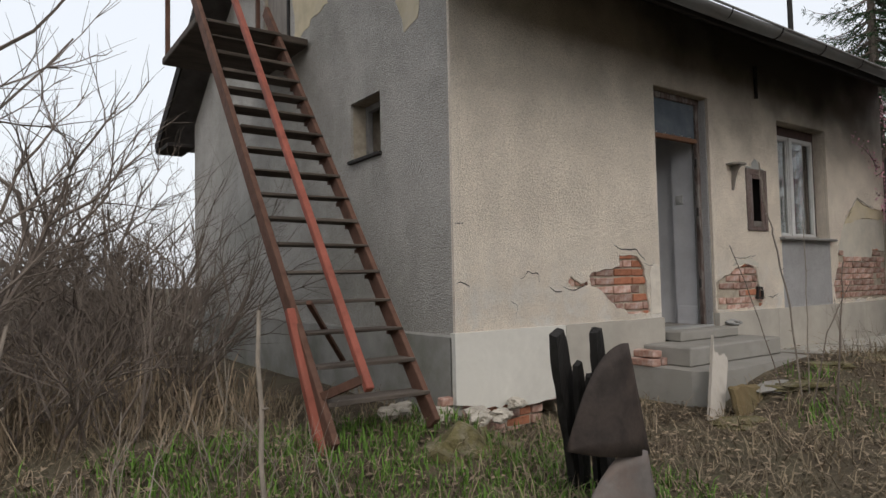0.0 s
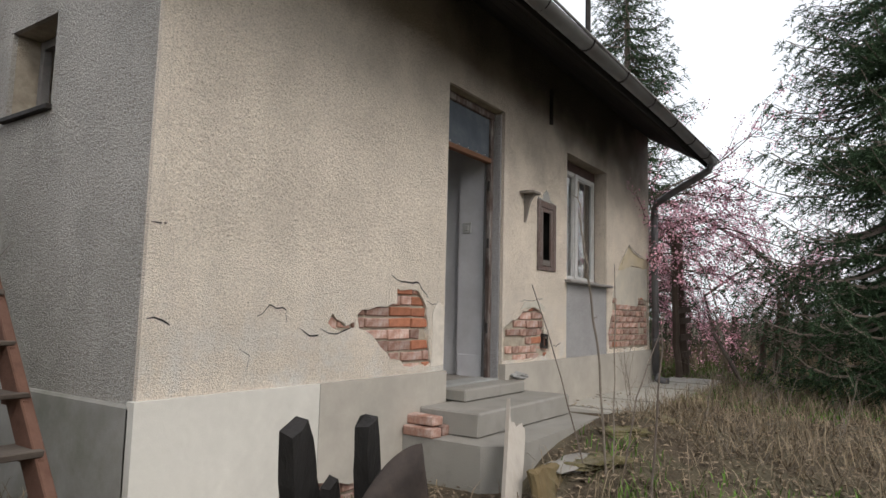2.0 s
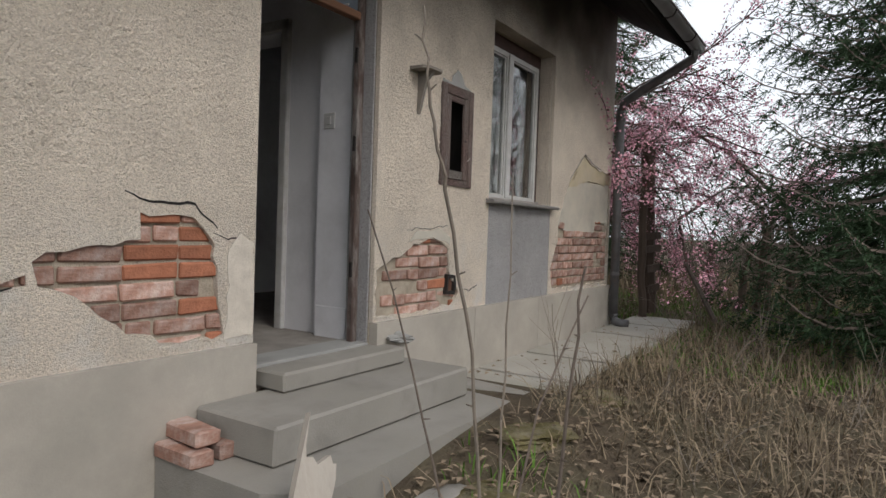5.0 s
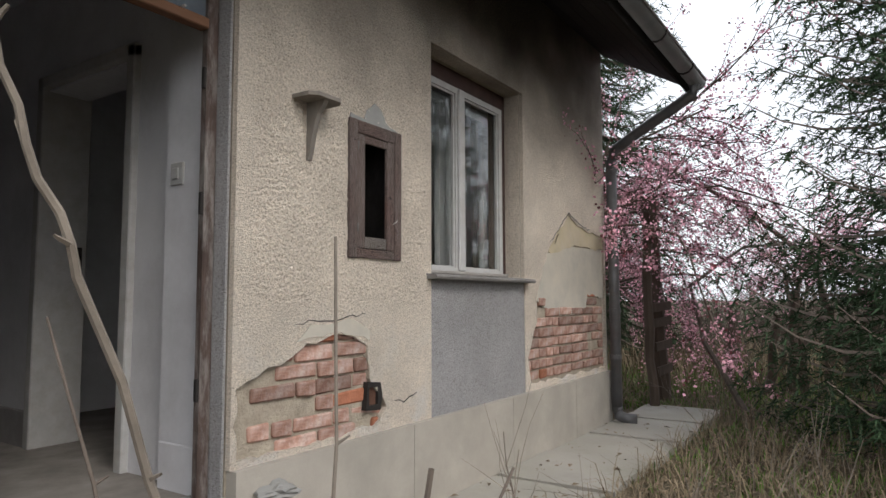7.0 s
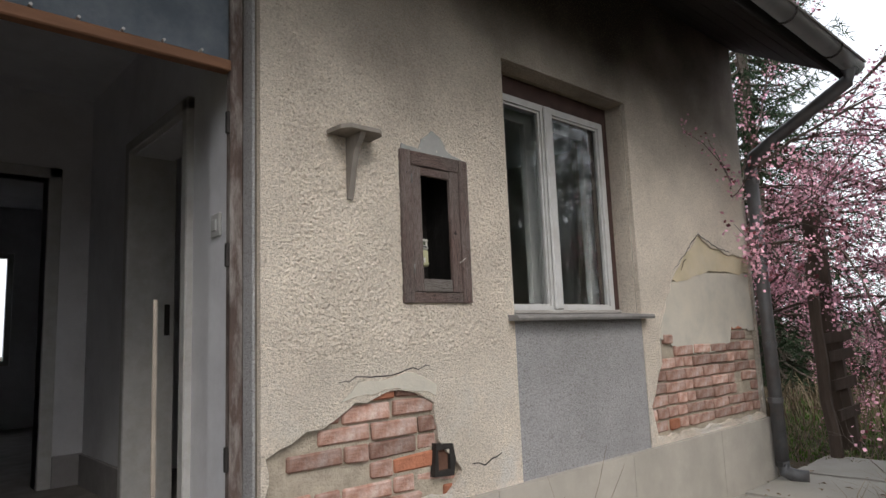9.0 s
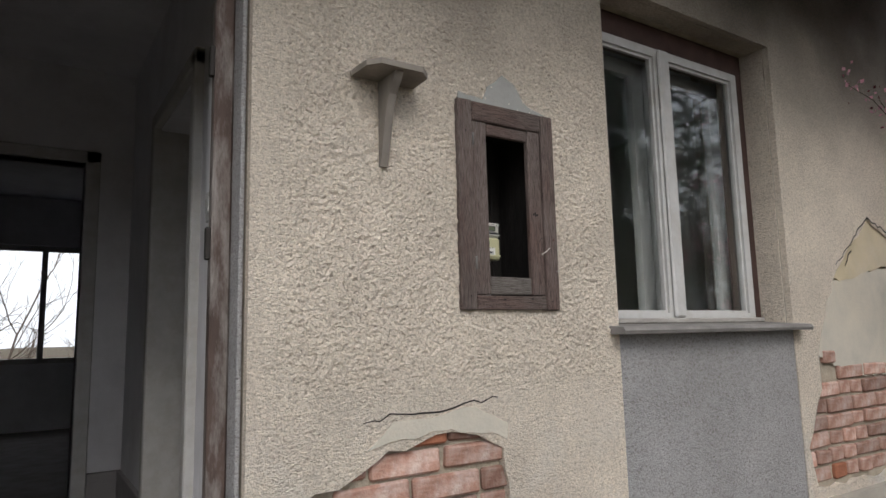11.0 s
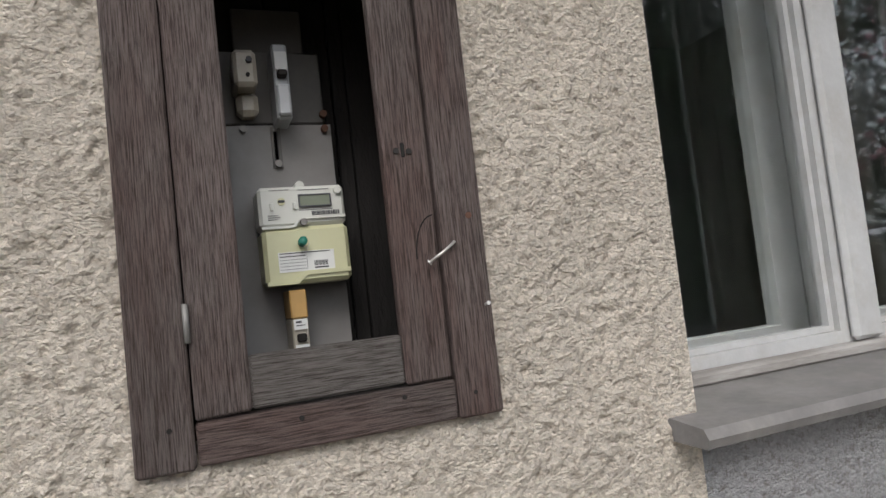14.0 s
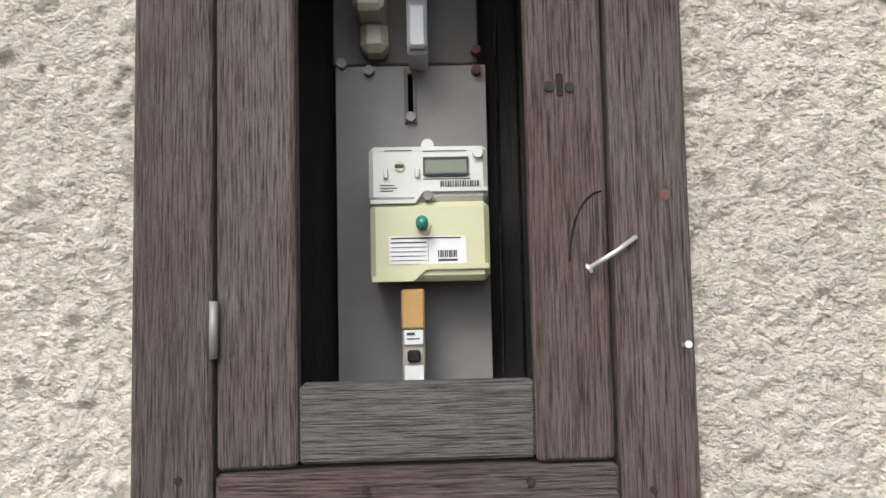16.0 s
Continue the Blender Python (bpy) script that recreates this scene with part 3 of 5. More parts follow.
gutter = holder("rain_gutter", (0, 0, 0), "dull zinc half-round gutter along the eave", "gutter")
GY, GZ = -0.872, 3.135
bm = bmesh.new()
prev = None
for x in [-0.4 + i * 0.41 for i in range(21)]:
    sag = -0.02 * math.sin(x * 0.9)
    rim = [bm.verts.new((x, GY + 0.07 * math.cos(a), GZ + sag + 0.07 * math.sin(a))) for a in [math.pi + i * math.pi / 8 for i in range(9)]]
    if prev:
        for i in range(8):
            bm.faces.new((prev[i], prev[i + 1], rim[i + 1], rim[i]))
    prev = rim
bmesh.ops.solidify(bm, geom=bm.faces[:], thickness=0.006)
part("trough", bm, GUTTER, gutter, smooth=True)
for x in [-0.2 + i * 0.83 for i in range(10)]:
    pts = [(x, GY + 0.078 * math.cos(a), GZ - 0.003 + 0.078 * math.sin(a)) for a in [math.pi * 1.0 + i * math.pi / 6 for i in range(7)]]
    part("bracket", tube(pts + [(x, -0.78, GZ + 0.02)], 0.008, 5), IRON, gutter)
part("rolled_rim", tube([(-0.4, GY - 0.072, GZ + 0.003), (L_HOUSE + 0.12, GY - 0.072, GZ + 0.003)], 0.011, 6), GUTTER, gutter)

PX, PY = 7.62, -0.10
pipe = holder("downpipe", (PX, PY, 0), "dark painted downpipe with an elbow at its foot", "downpipe")
part("swan_neck", tube([(7.66, -0.87, 3.07), (7.66, -0.85, 2.98), (7.64, -0.32, 2.68), (PX + 0.005, PY - 0.03, 2.56), (PX, PY, 2.44)], [0.055, 0.05, 0.05, 0.05, 0.05], 10), PIPE, pipe, smooth=True)
part("pipe_shaft", tube([(PX, PY, 2.46), (PX + 0.01, PY, 1.2), (PX + 0.02, PY, 0.12)], 0.05, 12), PIPE, pipe, smooth=True)
part("shoe", tube([(PX + 0.02, PY, 0.16), (PX + 0.02, PY - 0.01, 0.085), (PX + 0.05, PY - 0.08, 0.05), (PX + 0.08, PY - 0.16, 0.045)], 0.053, 12), PIPE, pipe, smooth=True)
for z in (0.62, 1.05, 1.75, 2.36):
    part("pipe_collar", tube([(PX + 0.01, PY, z - 0.02), (PX + 0.01, PY, z + 0.02)], 0.057, 12), PIPE, pipe)

# ---- inside the house ----
part("hall_floor", box(1.0, 7.3, 0.05, D_HOUSE - 0.4, 0.25, 0.356), HALLFLOOR, house, "dusty concrete floor with rubbish")
part("room_ceiling", box(0.33, 7.33, 0.45, D_HOUSE - 0.4, 2.95, 3.05), HALL, house, "stained pale ceiling")
part("door_reveal", box(3.366, 3.50, 0.2, 0.47, 0.35, 2.95), HALL, house, "pale lime-washed reveal")
part("hall_wall", slab([(0.45, 0.35), (2.75, 0.35), (2.75, 2.95), (0.45, 2.95)], [rect(0.85, 1.69, 0.352, 2.33)], lambda u, v, d: (3.42 + d, u, v), 0.22), HALL, house, "pale lime-washed inner wall")
part("hall_wall", slab([(1.3, 0.35), (3.42, 0.35), (3.42, 2.95), (1.3, 2.95)], [rect(2.32, 3.16, 0.352, 2.36)], lambda u, v, d: (u, 2.65 + d, v), 0.12), HALL, house)
part("hall_wall", box(1.55, 1.67, 0.45, 2.65, 0.35, 2.95), HALL, house)
part("inner_wall", box(3.42, 7.3, 2.652, 2.768, 0.35, 2.95), HALL, house)
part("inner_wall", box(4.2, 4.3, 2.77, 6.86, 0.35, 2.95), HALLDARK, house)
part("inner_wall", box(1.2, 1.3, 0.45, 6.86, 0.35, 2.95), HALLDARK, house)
for (a, b) in ((0.79, 0.856), (1.684, 1.75)):
    part("door_casing", box(3.385, 3.66, a, b, 0.35, 2.40, 0.006), OLDWHITE, house, "old white door casing")
part("door_casing", box(3.385, 3.66, 0.79, 1.75, 2.34, 2.41, 0.006), OLDWHITE, house)
part("strike_plate", box(3.60, 3.63, 1.679, 1.684, 1.28, 1.46), IRON, house, "dark strike plate")
for (a, b) in ((2.25, 2.32), (3.16, 3.24)):
    part("door_casing", box(a, b, 2.62, 2.80, 0.35, 2.43, 0.006), OLDWHITE, house)
part("door_casing", box(2.25, 3.24, 2.62, 2.80, 2.36, 2.43, 0.006), OLDWHITE, house)
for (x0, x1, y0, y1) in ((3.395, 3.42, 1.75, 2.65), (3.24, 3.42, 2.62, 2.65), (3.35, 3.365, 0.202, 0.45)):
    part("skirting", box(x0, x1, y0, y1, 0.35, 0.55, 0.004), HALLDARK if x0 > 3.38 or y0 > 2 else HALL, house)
for x in (2.55, 3.06, 3.56):
    part("rear_window_bar", box(x, x + 0.06, 6.9, 6.96, 1.08, 2.40, 0.005), OLDWHITE, house)
for z in (1.08, 2.34):
    part("rear_window_bar", box(2.55, 3.62, 6.9, 6.96, z, z + 0.06, 0.005), OLDWHITE, house)

switch = holder("light_switch", (3.366, 0.38, 1.70), "white plastic light switch on the door reveal", "light switch")
part("plate", box(3.354, 3.366, 0.335, 0.425, 1.655, 1.755, 0.004), OLDWHITE, switch)
part("rocker", box(3.346, 3.355, 0.36, 0.40, 1.68, 1.73, 0.003), OLDWHITE, switch)

# ---- entrance: frame, transom, steps ----
door_1 = holder("door_1", (2.9, 0.14, 0.35), "flaking dark brown door frame without its outer leaf", "door frame", kind="structure")
part("jamb", box(3.298, 3.352, 0.10, 0.145, 0.35, 2.73, 0.006, jitter=0.002), DOORWOOD, door_1, "flaking brown and white paint")
part("jamb", box(2.478, 2.532, 0.10, 0.145, 0.35, 2.73, 0.006, jitter=0.002), DOORWOOD, door_1)
part("head", box(2.465, 3.365, 0.098, 0.147, 2.68, 2.745, 0.006), DOORWOOD, door_1)
part("transom_bar", box(2.532, 3.298, 0.095, 0.15, 2.27, 2.315, 0.005), BARERED, door_1, "bare reddish wood")
part("transom_panel", box(2.532, 3.298, 0.125, 0.145, 2.315, 2.68), TRANSOM, door_1, "blue-grey painted board over the door")
part("threshold", box(2.465, 3.365, 0.02, 0.22, 0.335, 0.362, 0.004), CEMENT, door_1)
for k, z in enumerate((0.75, 1.5, 2.02)):
    part("hinge", box(3.284, 3.298, 0.104, 0.124, z, z + 0.09, 0.003), IRON, door_1)
for k in range(5):
    part("tack", tube([(2.62 + k * 0.14, 0.092, 2.325), (2.62 + k * 0.14, 0.126, 2.325)], 0.006, 5), OLDWHITE, door_1)

steps = holder("door_steps", (2.9, -0.3, 0), "three worn grey concrete steps up to the doorway", "steps", kind="structure")
part("step", slab([(1.93, 0.0), (1.93, -0.62), (2.06, -0.80), (3.95, -0.74), (4.02, -0.30), (4.02, 0.0)], [], lambda u, v, d: (u, v - 0.036, 0.08 - d), 0.40), STEP, steps)
part("step", box(2.12, 3.62, -0.53, -0.036, 0.08, 0.25, 0.012, jitter=0.004), STEP, steps)
part("step", box(2.50, 3.47, -0.18, 0.03, 0.25, 0.345, 0.012, jitter=0.003), STEP, steps)

# ---- window ----
window_1 = holder("window_1", (5.35, 0.1, 1.3), "white double casement window with peeling paint, set deep", "window", kind="structure")
part("outer_frame", slab(rect(4.775, 5.955, 1.30, 2.685), [rect(4.80, 5.865, 1.335, 2.555)], lambda u, v, d: (u, 0.15 + d, v), 0.09), DARKPAINT, window_1, "dark brown outer frame")
for (a, b) in ((4.795, 5.272), (5.277, 5.862)):
    part("casement", slab(rect(a, b, 1.335, 2.56), [rect(a + 0.045, b - 0.045, 1.358, 2.52)], lambda u, v, d: (u, 0.122 + d, v), 0.045), OLDWHITE, window_1, "peeling white casement")
    part("glazing_bead", slab(rect(a + 0.0455, b - 0.0455, 1.3585, 2.5195), [rect(a + 0.058, b - 0.058, 1.369, 2.507)], lambda u, v, d: (u, 0.134 + d, v), 0.014), OLDWHITE, window_1)
    g = part("pane", box(a + 0.047, b - 0.047, 0.1485, 0.1515, 1.36, 2.518), GLASS, window_1)
    g.visible_shadow = False
for (a, b) in ((4.80, 5.315), (5.32, 5.90)):
    part("inner_casement", slab(rect(a, b, 1.305, 2.55), [rect(a + 0.075, b - 0.075, 1.365, 2.48)], lambda u, v, d: (u, 0.265 + d, v), 0.04), OLDWHITE, window_1)
    g = part("inner_pane", box(a + 0.07, b - 0.07, 0.283, 0.286, 1.36, 2.485), GLASS, window_1)
    g.visible_shadow = False
part("meeting_strip", box(5.245, 5.318, 0.104, 0.121, 1.338, 2.555, 0.008, jitter=0.002), OLDWHITE, window_1)
part("window_board", box(4.776, 5.90, 0.098, 0.1495, 1.314, 1.3345, 0.004, jitter=0.002), OLDGREY, window_1, "bare grey bottom rail with flakes of white")
part("window_sill", slab([(-0.068, 1.272), (-0.074, 1.285), (-0.066, 1.298), (0.118, 1.3135), (0.118, 1.272)], [], lambda u, v, d: (4.715 + d, u, v), 1.29), SILLM, window_1, "dull grey sloping sill board")

small_window = holder("window_2", (0.1, 1.35, 2.0), "small deep window in the gable wall, broken", "window", kind="structure")
part("window_frame", slab(rect(1.07, 1.62, 2.05, 2.575), [rect(1.12, 1.57, 2.1, 2.52)], lambda u, v, d: (0.16 + d, u, v), 0.05), SILLM, small_window)
part("window_sill", box(-0.035, 0.16, 1.04, 1.65, 2.0, 2.03, 0.004), IRON, small_window)
part("dark_room_board", box(0.34, 0.36, 0.9, 1.8, 1.9, 2.7), HALLDARK, small_window)

# damage in the render: lime smears, chips and cracks
def smear(points, material, seed, proud=0.003, label="pale lime smear on the render"):
    part("render_patch", slab(ragged(points, 0.035, 0.009, seed), [], lambda u, v, d: (u, -proud + d, v), proud + 0.002), material, house, label)


smear([(3.72, 0.965), (3.80, 1.03), (4.05, 1.06), (4.22, 1.00), (4.215, 0.95), (4.0, 1.0)], SKIM, 66)

smear([(2.29, 0.52), (2.45, 0.52), (2.45, 0.95), (2.36, 1.0), (2.30, 0.93), (2.305, 0.75)], LIME, 90, label="pale lime plaster round the bricks")


def crack(points, width, seed):
    fine = ragged(points, 0.03, 0.010, seed, False)
    up = [(u, v + width * (0.4 + 0.6 * math.sin(math.pi * i / len(fine)))) for i, (u, v) in enumerate(fine)]
    part("crack", slab(fine + up[::-1], [], lambda u, v, d: (u, -0.0016 + d, v), 0.003), CHAR, house, "dark crack in the render")


crack([(1.80, 1.16), (1.92, 1.12), (2.12, 1.12), (2.24, 1.02)], 0.012, 70)
crack([(2.22, 1.0), (2.30, 0.97), (2.45, 0.96)], 0.006, 71)
crack([(0.66, 0.87), (0.74, 0.93), (0.86, 0.905), (0.87, 0.84)], 0.008, 78)
crack([(1.14, 0.80), (1.25, 0.765), (1.40, 0.80)], 0.009, 79)
crack([(4.42, 0.62), (4.50, 0.60), (4.62, 0.64)], 0.007, 83)
crack([(6.42, 1.60), (6.62, 1.735), (6.82, 1.88), (7.02, 1.81), (7.3, 1.77)], 0.008, 84)
crack([(0.98, 0.80), (1.05, 0.755), (1.12, 0.76)], 0.010, 72)
crack([(0.55, 0.70), (0.62, 0.66), (0.60, 0.58)], 0.004, 73)
crack([(3.70, 1.04), (3.82, 1.055), (3.96, 1.05), (4.18, 1.08)], 0.005, 74)
crack([(6.52, 1.60), (6.60, 1.68)], 0.008, 75)
crack([(0.02, 0.85), (0.10, 0.84), (0.14, 0.82)], 0.010, 76)
crack([(0.01, 1.30), (0.09, 1.30)], 0.008, 77)
part("gable_patch", slab(ragged([(2.1, 3.75), (2.5, 3.70), (2.95, 3.60), (3.05, 4.4), (2.2, 4.4)], 0.08, 0.03, 80), [], lambda u, v, d: (-0.004 + d, u, v), 0.006), CREAMSKIM, house, "old ochre paint left on the gable")
part("gable_patch", slab(ragged([(0.42, 3.02), (0.62, 2.98), (0.78, 3.3), (0.40, 3.3)], 0.08, 0.03, 81), [], lambda u, v, d: (-0.004 + d, u, v), 0.006), CREAMSKIM, house)


# ---- ground ----
def ground_sheet():
    bm = bmesh.new()
    def axis(lo, hi, step, far):
        mid = [lo + i * step for i in range(int((hi - lo) / step) + 1)]
        return [lo - far, lo - far * 0.25, lo - far * 0.06] + mid + [hi + far * 0.06, hi + far * 0.25, hi + far]
    xs, ys = axis(-9, 16, 0.25, 600), axis(-9, 12, 0.25, 600)
    grid = [[bm.verts.new((x, y, ground_z(x, y))) for y in ys] for x in xs]
    for i in range(len(xs) - 1):
        for j in range(len(ys) - 1):
            bm.faces.new((grid[i][j], grid[i + 1][j], grid[i + 1][j + 1], grid[i][j + 1]))
    return bm


thing("ground", ground_sheet(), EARTH, "leaf-littered earth with dead grass", "ground", kind="structure", smooth=True)


# ---- meter cabinet let into the wall ----
def plank(x0, x1, y0, y1, z0, z1):
    return box(x0, x1, y0, y1, z0, z1, 0.003, jitter=0.0012)


def flat_plank(x0, x1, y0, y1, z0, z1):
    """A level board, modelled upright about its own centre so that the grain runs along it."""
    bm = box(-(z1 - z0) / 2, (z1 - z0) / 2, y0, y1, -(x1 - x0) / 2, (x1 - x0) / 2, 0.003, jitter=0.0012)
    return bm, pose((x0 + x1) / 2, 0, (z0 + z1) / 2, 0, 90, 0)


def level_part(name, dims, material, parent, label=""):
    bm, m = flat_plank(*dims)
    ob = part(name, bm, material, parent, label)
    ob.matrix_basis = m
    return ob


cab = holder("meter_cabinet", (4.2475, 0.0, 1.36), "weathered brown wooden meter cabinet let into the roughcast", "cabinet")
part("frame_stile", plank(4.040, 4.099, -0.018, 0.012, 1.360, 2.060), PLANK, cab)
part("frame_stile", plank(4.398, 4.456, -0.018, 0.012, 1.360, 2.056), PLANK, cab)
level_part("frame_rail", (4.1005, 4.397, -0.016, 0.012, 1.362, 1.408), PLANK, cab, "greyed bottom rail")
level_part("frame_rail", (4.1005, 4.397, -0.016, 0.012, 1.992, 2.058), PLANK, cab)
leaf = part("door", plank(4.100, 4.159, -0.014, 0.008, 1.410, 1.990), PLANK, cab, "cabinet door frame that has lost its panel")
part("stile", plank(4.337, 4.395, -0.014, 0.008, 1.411, 1.990), PLANK, leaf)
level_part("rail", (4.1595, 4.3365, -0.010, 0.008, 1.412, 1.470), PLANKG, leaf, "greyed bottom rail")
level_part("rail", (4.1595, 4.3365, -0.012, 0.008, 1.950, 1.988), PLANK, leaf)
for z in (1.492, 1.905):
    hinge = tube([(4.100, -0.017, z), (4.100, -0.017, z + 0.042)], 0.0035, 8)
    part("hinge", hinge, GUTTER, leaf, "small bright hinge", smooth=True)
part("keyhole", box(4.359, 4.364, -0.0152, -0.0135, 1.684, 1.702, 0.001), CHAR, leaf)
part("screw", tube([(4.353, -0.016, 1.692), (4.353, -0.0135, 1.692)], 0.004, 8), IRON, leaf)
part("screw", tube([(4.369, -0.016, 1.691), (4.369, -0.0135, 1.691)], 0.004, 8), IRON, leaf)
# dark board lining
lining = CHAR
part("lining_board", box(4.072, 4.085, 0.013, 0.33, 1.385, 2.035), lining, cab, "near-black lining board")
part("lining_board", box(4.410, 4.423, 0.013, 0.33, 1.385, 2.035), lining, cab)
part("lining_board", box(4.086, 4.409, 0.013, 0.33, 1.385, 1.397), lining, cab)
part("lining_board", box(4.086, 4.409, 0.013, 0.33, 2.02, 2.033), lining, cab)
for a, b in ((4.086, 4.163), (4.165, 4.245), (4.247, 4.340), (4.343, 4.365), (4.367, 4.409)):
    part("back_board", box(a, b, 0.245, 0.262, 1.398, 2.019, 0.002), lining, cab, "near-black back board")

NAILM = mat("bright_nail_steel", (0.62, 0.6, 0.56), 0.15, 40, 0.4, 0.2, 200, 0.0005, metal=0.6, stain=(0.3, 0.2, 0.14), stain_scale=60, stain_amt=0.6)
nail = holder("bent_nail", (4.41, -0.018, 1.568), "long steel nail turned over as a latch", "nail")
part("shank", tube([(4.378, -0.024, 1.553), (4.396, -0.027, 1.564), (4.413, -0.022, 1.575), (4.4145, -0.012, 1.576)], 0.0019, 8), NAILM, nail, smooth=True)
part("head", tube([(4.3765, -0.0235, 1.552), (4.3782, -0.0242, 1.5532)], 0.0038, 10), NAILM, nail)
for i, (x, z) in enumerate(((4.4475, 1.494),)):
    n2 = holder("nail", (x, -0.018, z), "steel nail driven half into the frame", "nail")
    part("shank", tube([(x, -0.014, z), (x - 0.002, -0.030, z + 0.002)], 0.0018, 8), NAILM, n2, smooth=True)
    part("head", tube([(x - 0.002, -0.030, z + 0.002), (x - 0.0021, -0.0316, z + 0.0022)], 0.0027, 10), NAILM, n2)

PLATE = mat("dull_grey_plate", (0.24, 0.23, 0.225), 0.1, 8, 0.55, 0.1, 120, 0.001, stain=(0.16, 0.14, 0.13), stain_scale=6, stain_amt=0.6)
PLATED = mat("dark_grey_plate", (0.13, 0.125, 0.12), 0.15, 8, 0.6, 0.1, 120, 0.001, stain=(0.2, 0.18, 0.15), stain_scale=9, stain_amt=0.5)
METERG = mat("meter_pale_grey", (0.60, 0.60, 0.55), 0.04, 10, 0.4, 0.05, 200, 0.0003, stain=(0.5, 0.49, 0.42), stain_scale=15, stain_amt=0.3)
METERY = mat("meter_yellowed_green", (0.55, 0.54, 0.34), 0.05, 10, 0.38, 0.05, 200, 0.0003, stain=(0.45, 0.44, 0.22), stain_scale=15, stain_amt=0.3)
LCD = mat("lcd_glass", (0.16, 0.18, 0.12), 0.1, 10, 0.15, 0.0, 200, 0.0001)
PAPER = mat("paper_label", (0.72, 0.72, 0.70), 0.03, 20, 0.6, 0.05, 200, 0.0002)
INK = mat("dark_print", (0.07, 0.07, 0.075), 0.1, 20, 0.6, 0.0, 200, 0.0001)
SEAL = mat("green_plastic_seal", (0.05, 0.24, 0.18), 0.2, 30, 0.25, 0.1, 200, 0.0003)
OCHRE = mat("ochre_terminal_cover", (0.45, 0.27, 0.09), 0.12, 30, 0.5, 0.1, 200, 0.0004)
CERAMIC = mat("yellowed_bakelite", (0.42, 0.38, 0.31), 0.1, 20, 0.45, 0.1, 150, 0.0004, stain=(0.2, 0.17, 0.13), stain_scale=25, stain_amt=0.6)
BREAKG = mat("breaker_grey", (0.42, 0.43, 0.44), 0.08, 20, 0.45, 0.1, 150, 0.0003)

board = holder("meter_board", (4.24, 0.29, 1.4), "grey metal mounting plate inside the cabinet", "mounting plate")
part("lower_plate", slab(rect(4.152, 4.329, 1.398, 1.804), [rect(4.237, 4.243, 1.738, 1.795)], lambda u, v, d: (u, 0.256 + d, v), 0.008), PLATE, board)
part("upper_plate", box(4.148, 4.322, 0.262, 0.270, 1.808, 1.925, 0.002), PLATED, board, "darker upper plate")
part("upper_plate", box(4.19, 4.30, 0.272, 0.280, 1.926, 2.0, 0.002), PLATED, board)
for x, z in ((4.160, 1.806), (4.318, 1.796), (4.318, 1.82), (4.192, 1.797), (4.24, 1.741)):
    part("screw", tube([(x, 0.246, z), (x, 0.257, z)], 0.0058, 10), RUST if x > 4.3 else GUTTER, board, smooth=False)
part("slot_edge", box(4.2325, 4.2365, 0.252, 0.257, 1.735, 1.80), PLATED, board)
part("slot_edge", box(4.2435, 4.2475, 0.252, 0.257, 1.735, 1.80), PLATED, board)

meter = holder("electricity_meter", (4.26, 0.25, 1.548), "pale grey and yellowed green electronic electricity meter", "electricity meter")
MY = 0.18
part("lower_cover", box(4.197, 4.323, MY, 0.256, 1.548, 1.632, 0.006), METERY, meter, "yellowed green terminal cover")
part("upper_cover", box(4.196, 4.3225, MY + 0.003, 0.256, 1.6325, 1.692, 0.005), METERG, meter, "pale grey display half")
part("lip", slab([(4.199, 1.548), (4.242, 1.548), (4.256, 1.560), (4.321, 1.560), (4.321, 1.566), (4.253, 1.566), (4.239, 1.554), (4.199, 1.554)], [], lambda u, v, d: (u, MY - 0.004 + d, v), 0.006), METERY, meter)
part("seam_ridge", slab([(4.198, 1.630), (4.245, 1.630), (4.254, 1.642), (4.321, 1.642), (4.321, 1.646), (4.252, 1.646), (4.243, 1.634), (4.198, 1.634)], [], lambda u, v, d: (u, MY - 0.002 + d, v), 0.006), METERG, meter)
part("display_bezel", slab(rect(4.254, 4.302, 1.660, 1.679), [rect(4.256, 4.300, 1.662, 1.677)], lambda u, v, d: (u, MY - 0.0005 + d, v), 0.005), INK, meter)
part("display", box(4.256, 4.300, MY + 0.001, MY + 0.005, 1.662, 1.677), LCD, meter, "dim lcd display")
part("optical_port", tube([(4.229, MY + 0.0005, 1.670), (4.229, MY + 0.005, 1.670)], 0.0055, 14), METERY, meter)
part("port_window", box(4.224, 4.234, MY - 0.0005, MY + 0.003, 1.668, 1.672, 0.001), INK, meter)
for x in (4.212, 4.245):
    part("button", box(x, x + 0.005, MY - 0.001, MY + 0.004, 1.657, 1.668, 0.001), METERG, meter)
part("cover_screw", tube([(4.312, MY - 0.003, 1.683), (4.312, MY + 0.004, 1.683)], 0.0055, 12), METERG, meter)
part("cover_screw", tube([(4.2585, MY - 0.004, 1.638), (4.2585, MY + 0.003, 1.638)], 0.0052, 12), GUTTER, meter)
part("hanging_eye", tube([(4.259, MY + 0.01, 1.694), (4.259, MY + 0.03, 1.694)], 0.007, 12), METERG, meter)
sticker = part("sticker", box(4.217, 4.298, MY - 0.0012, MY + 0.001, 1.566, 1.595), PAPER, meter, "white paper label with small print")
for k in range(6):
    part("print_line", box(4.219, 4.256 if k else 4.292, MY - 0.0018, MY - 0.001, 1.5925 - k * 0.0046, 1.5931 - k * 0.0046 + (0.0008 if k < 2 else 0)), INK, sticker)
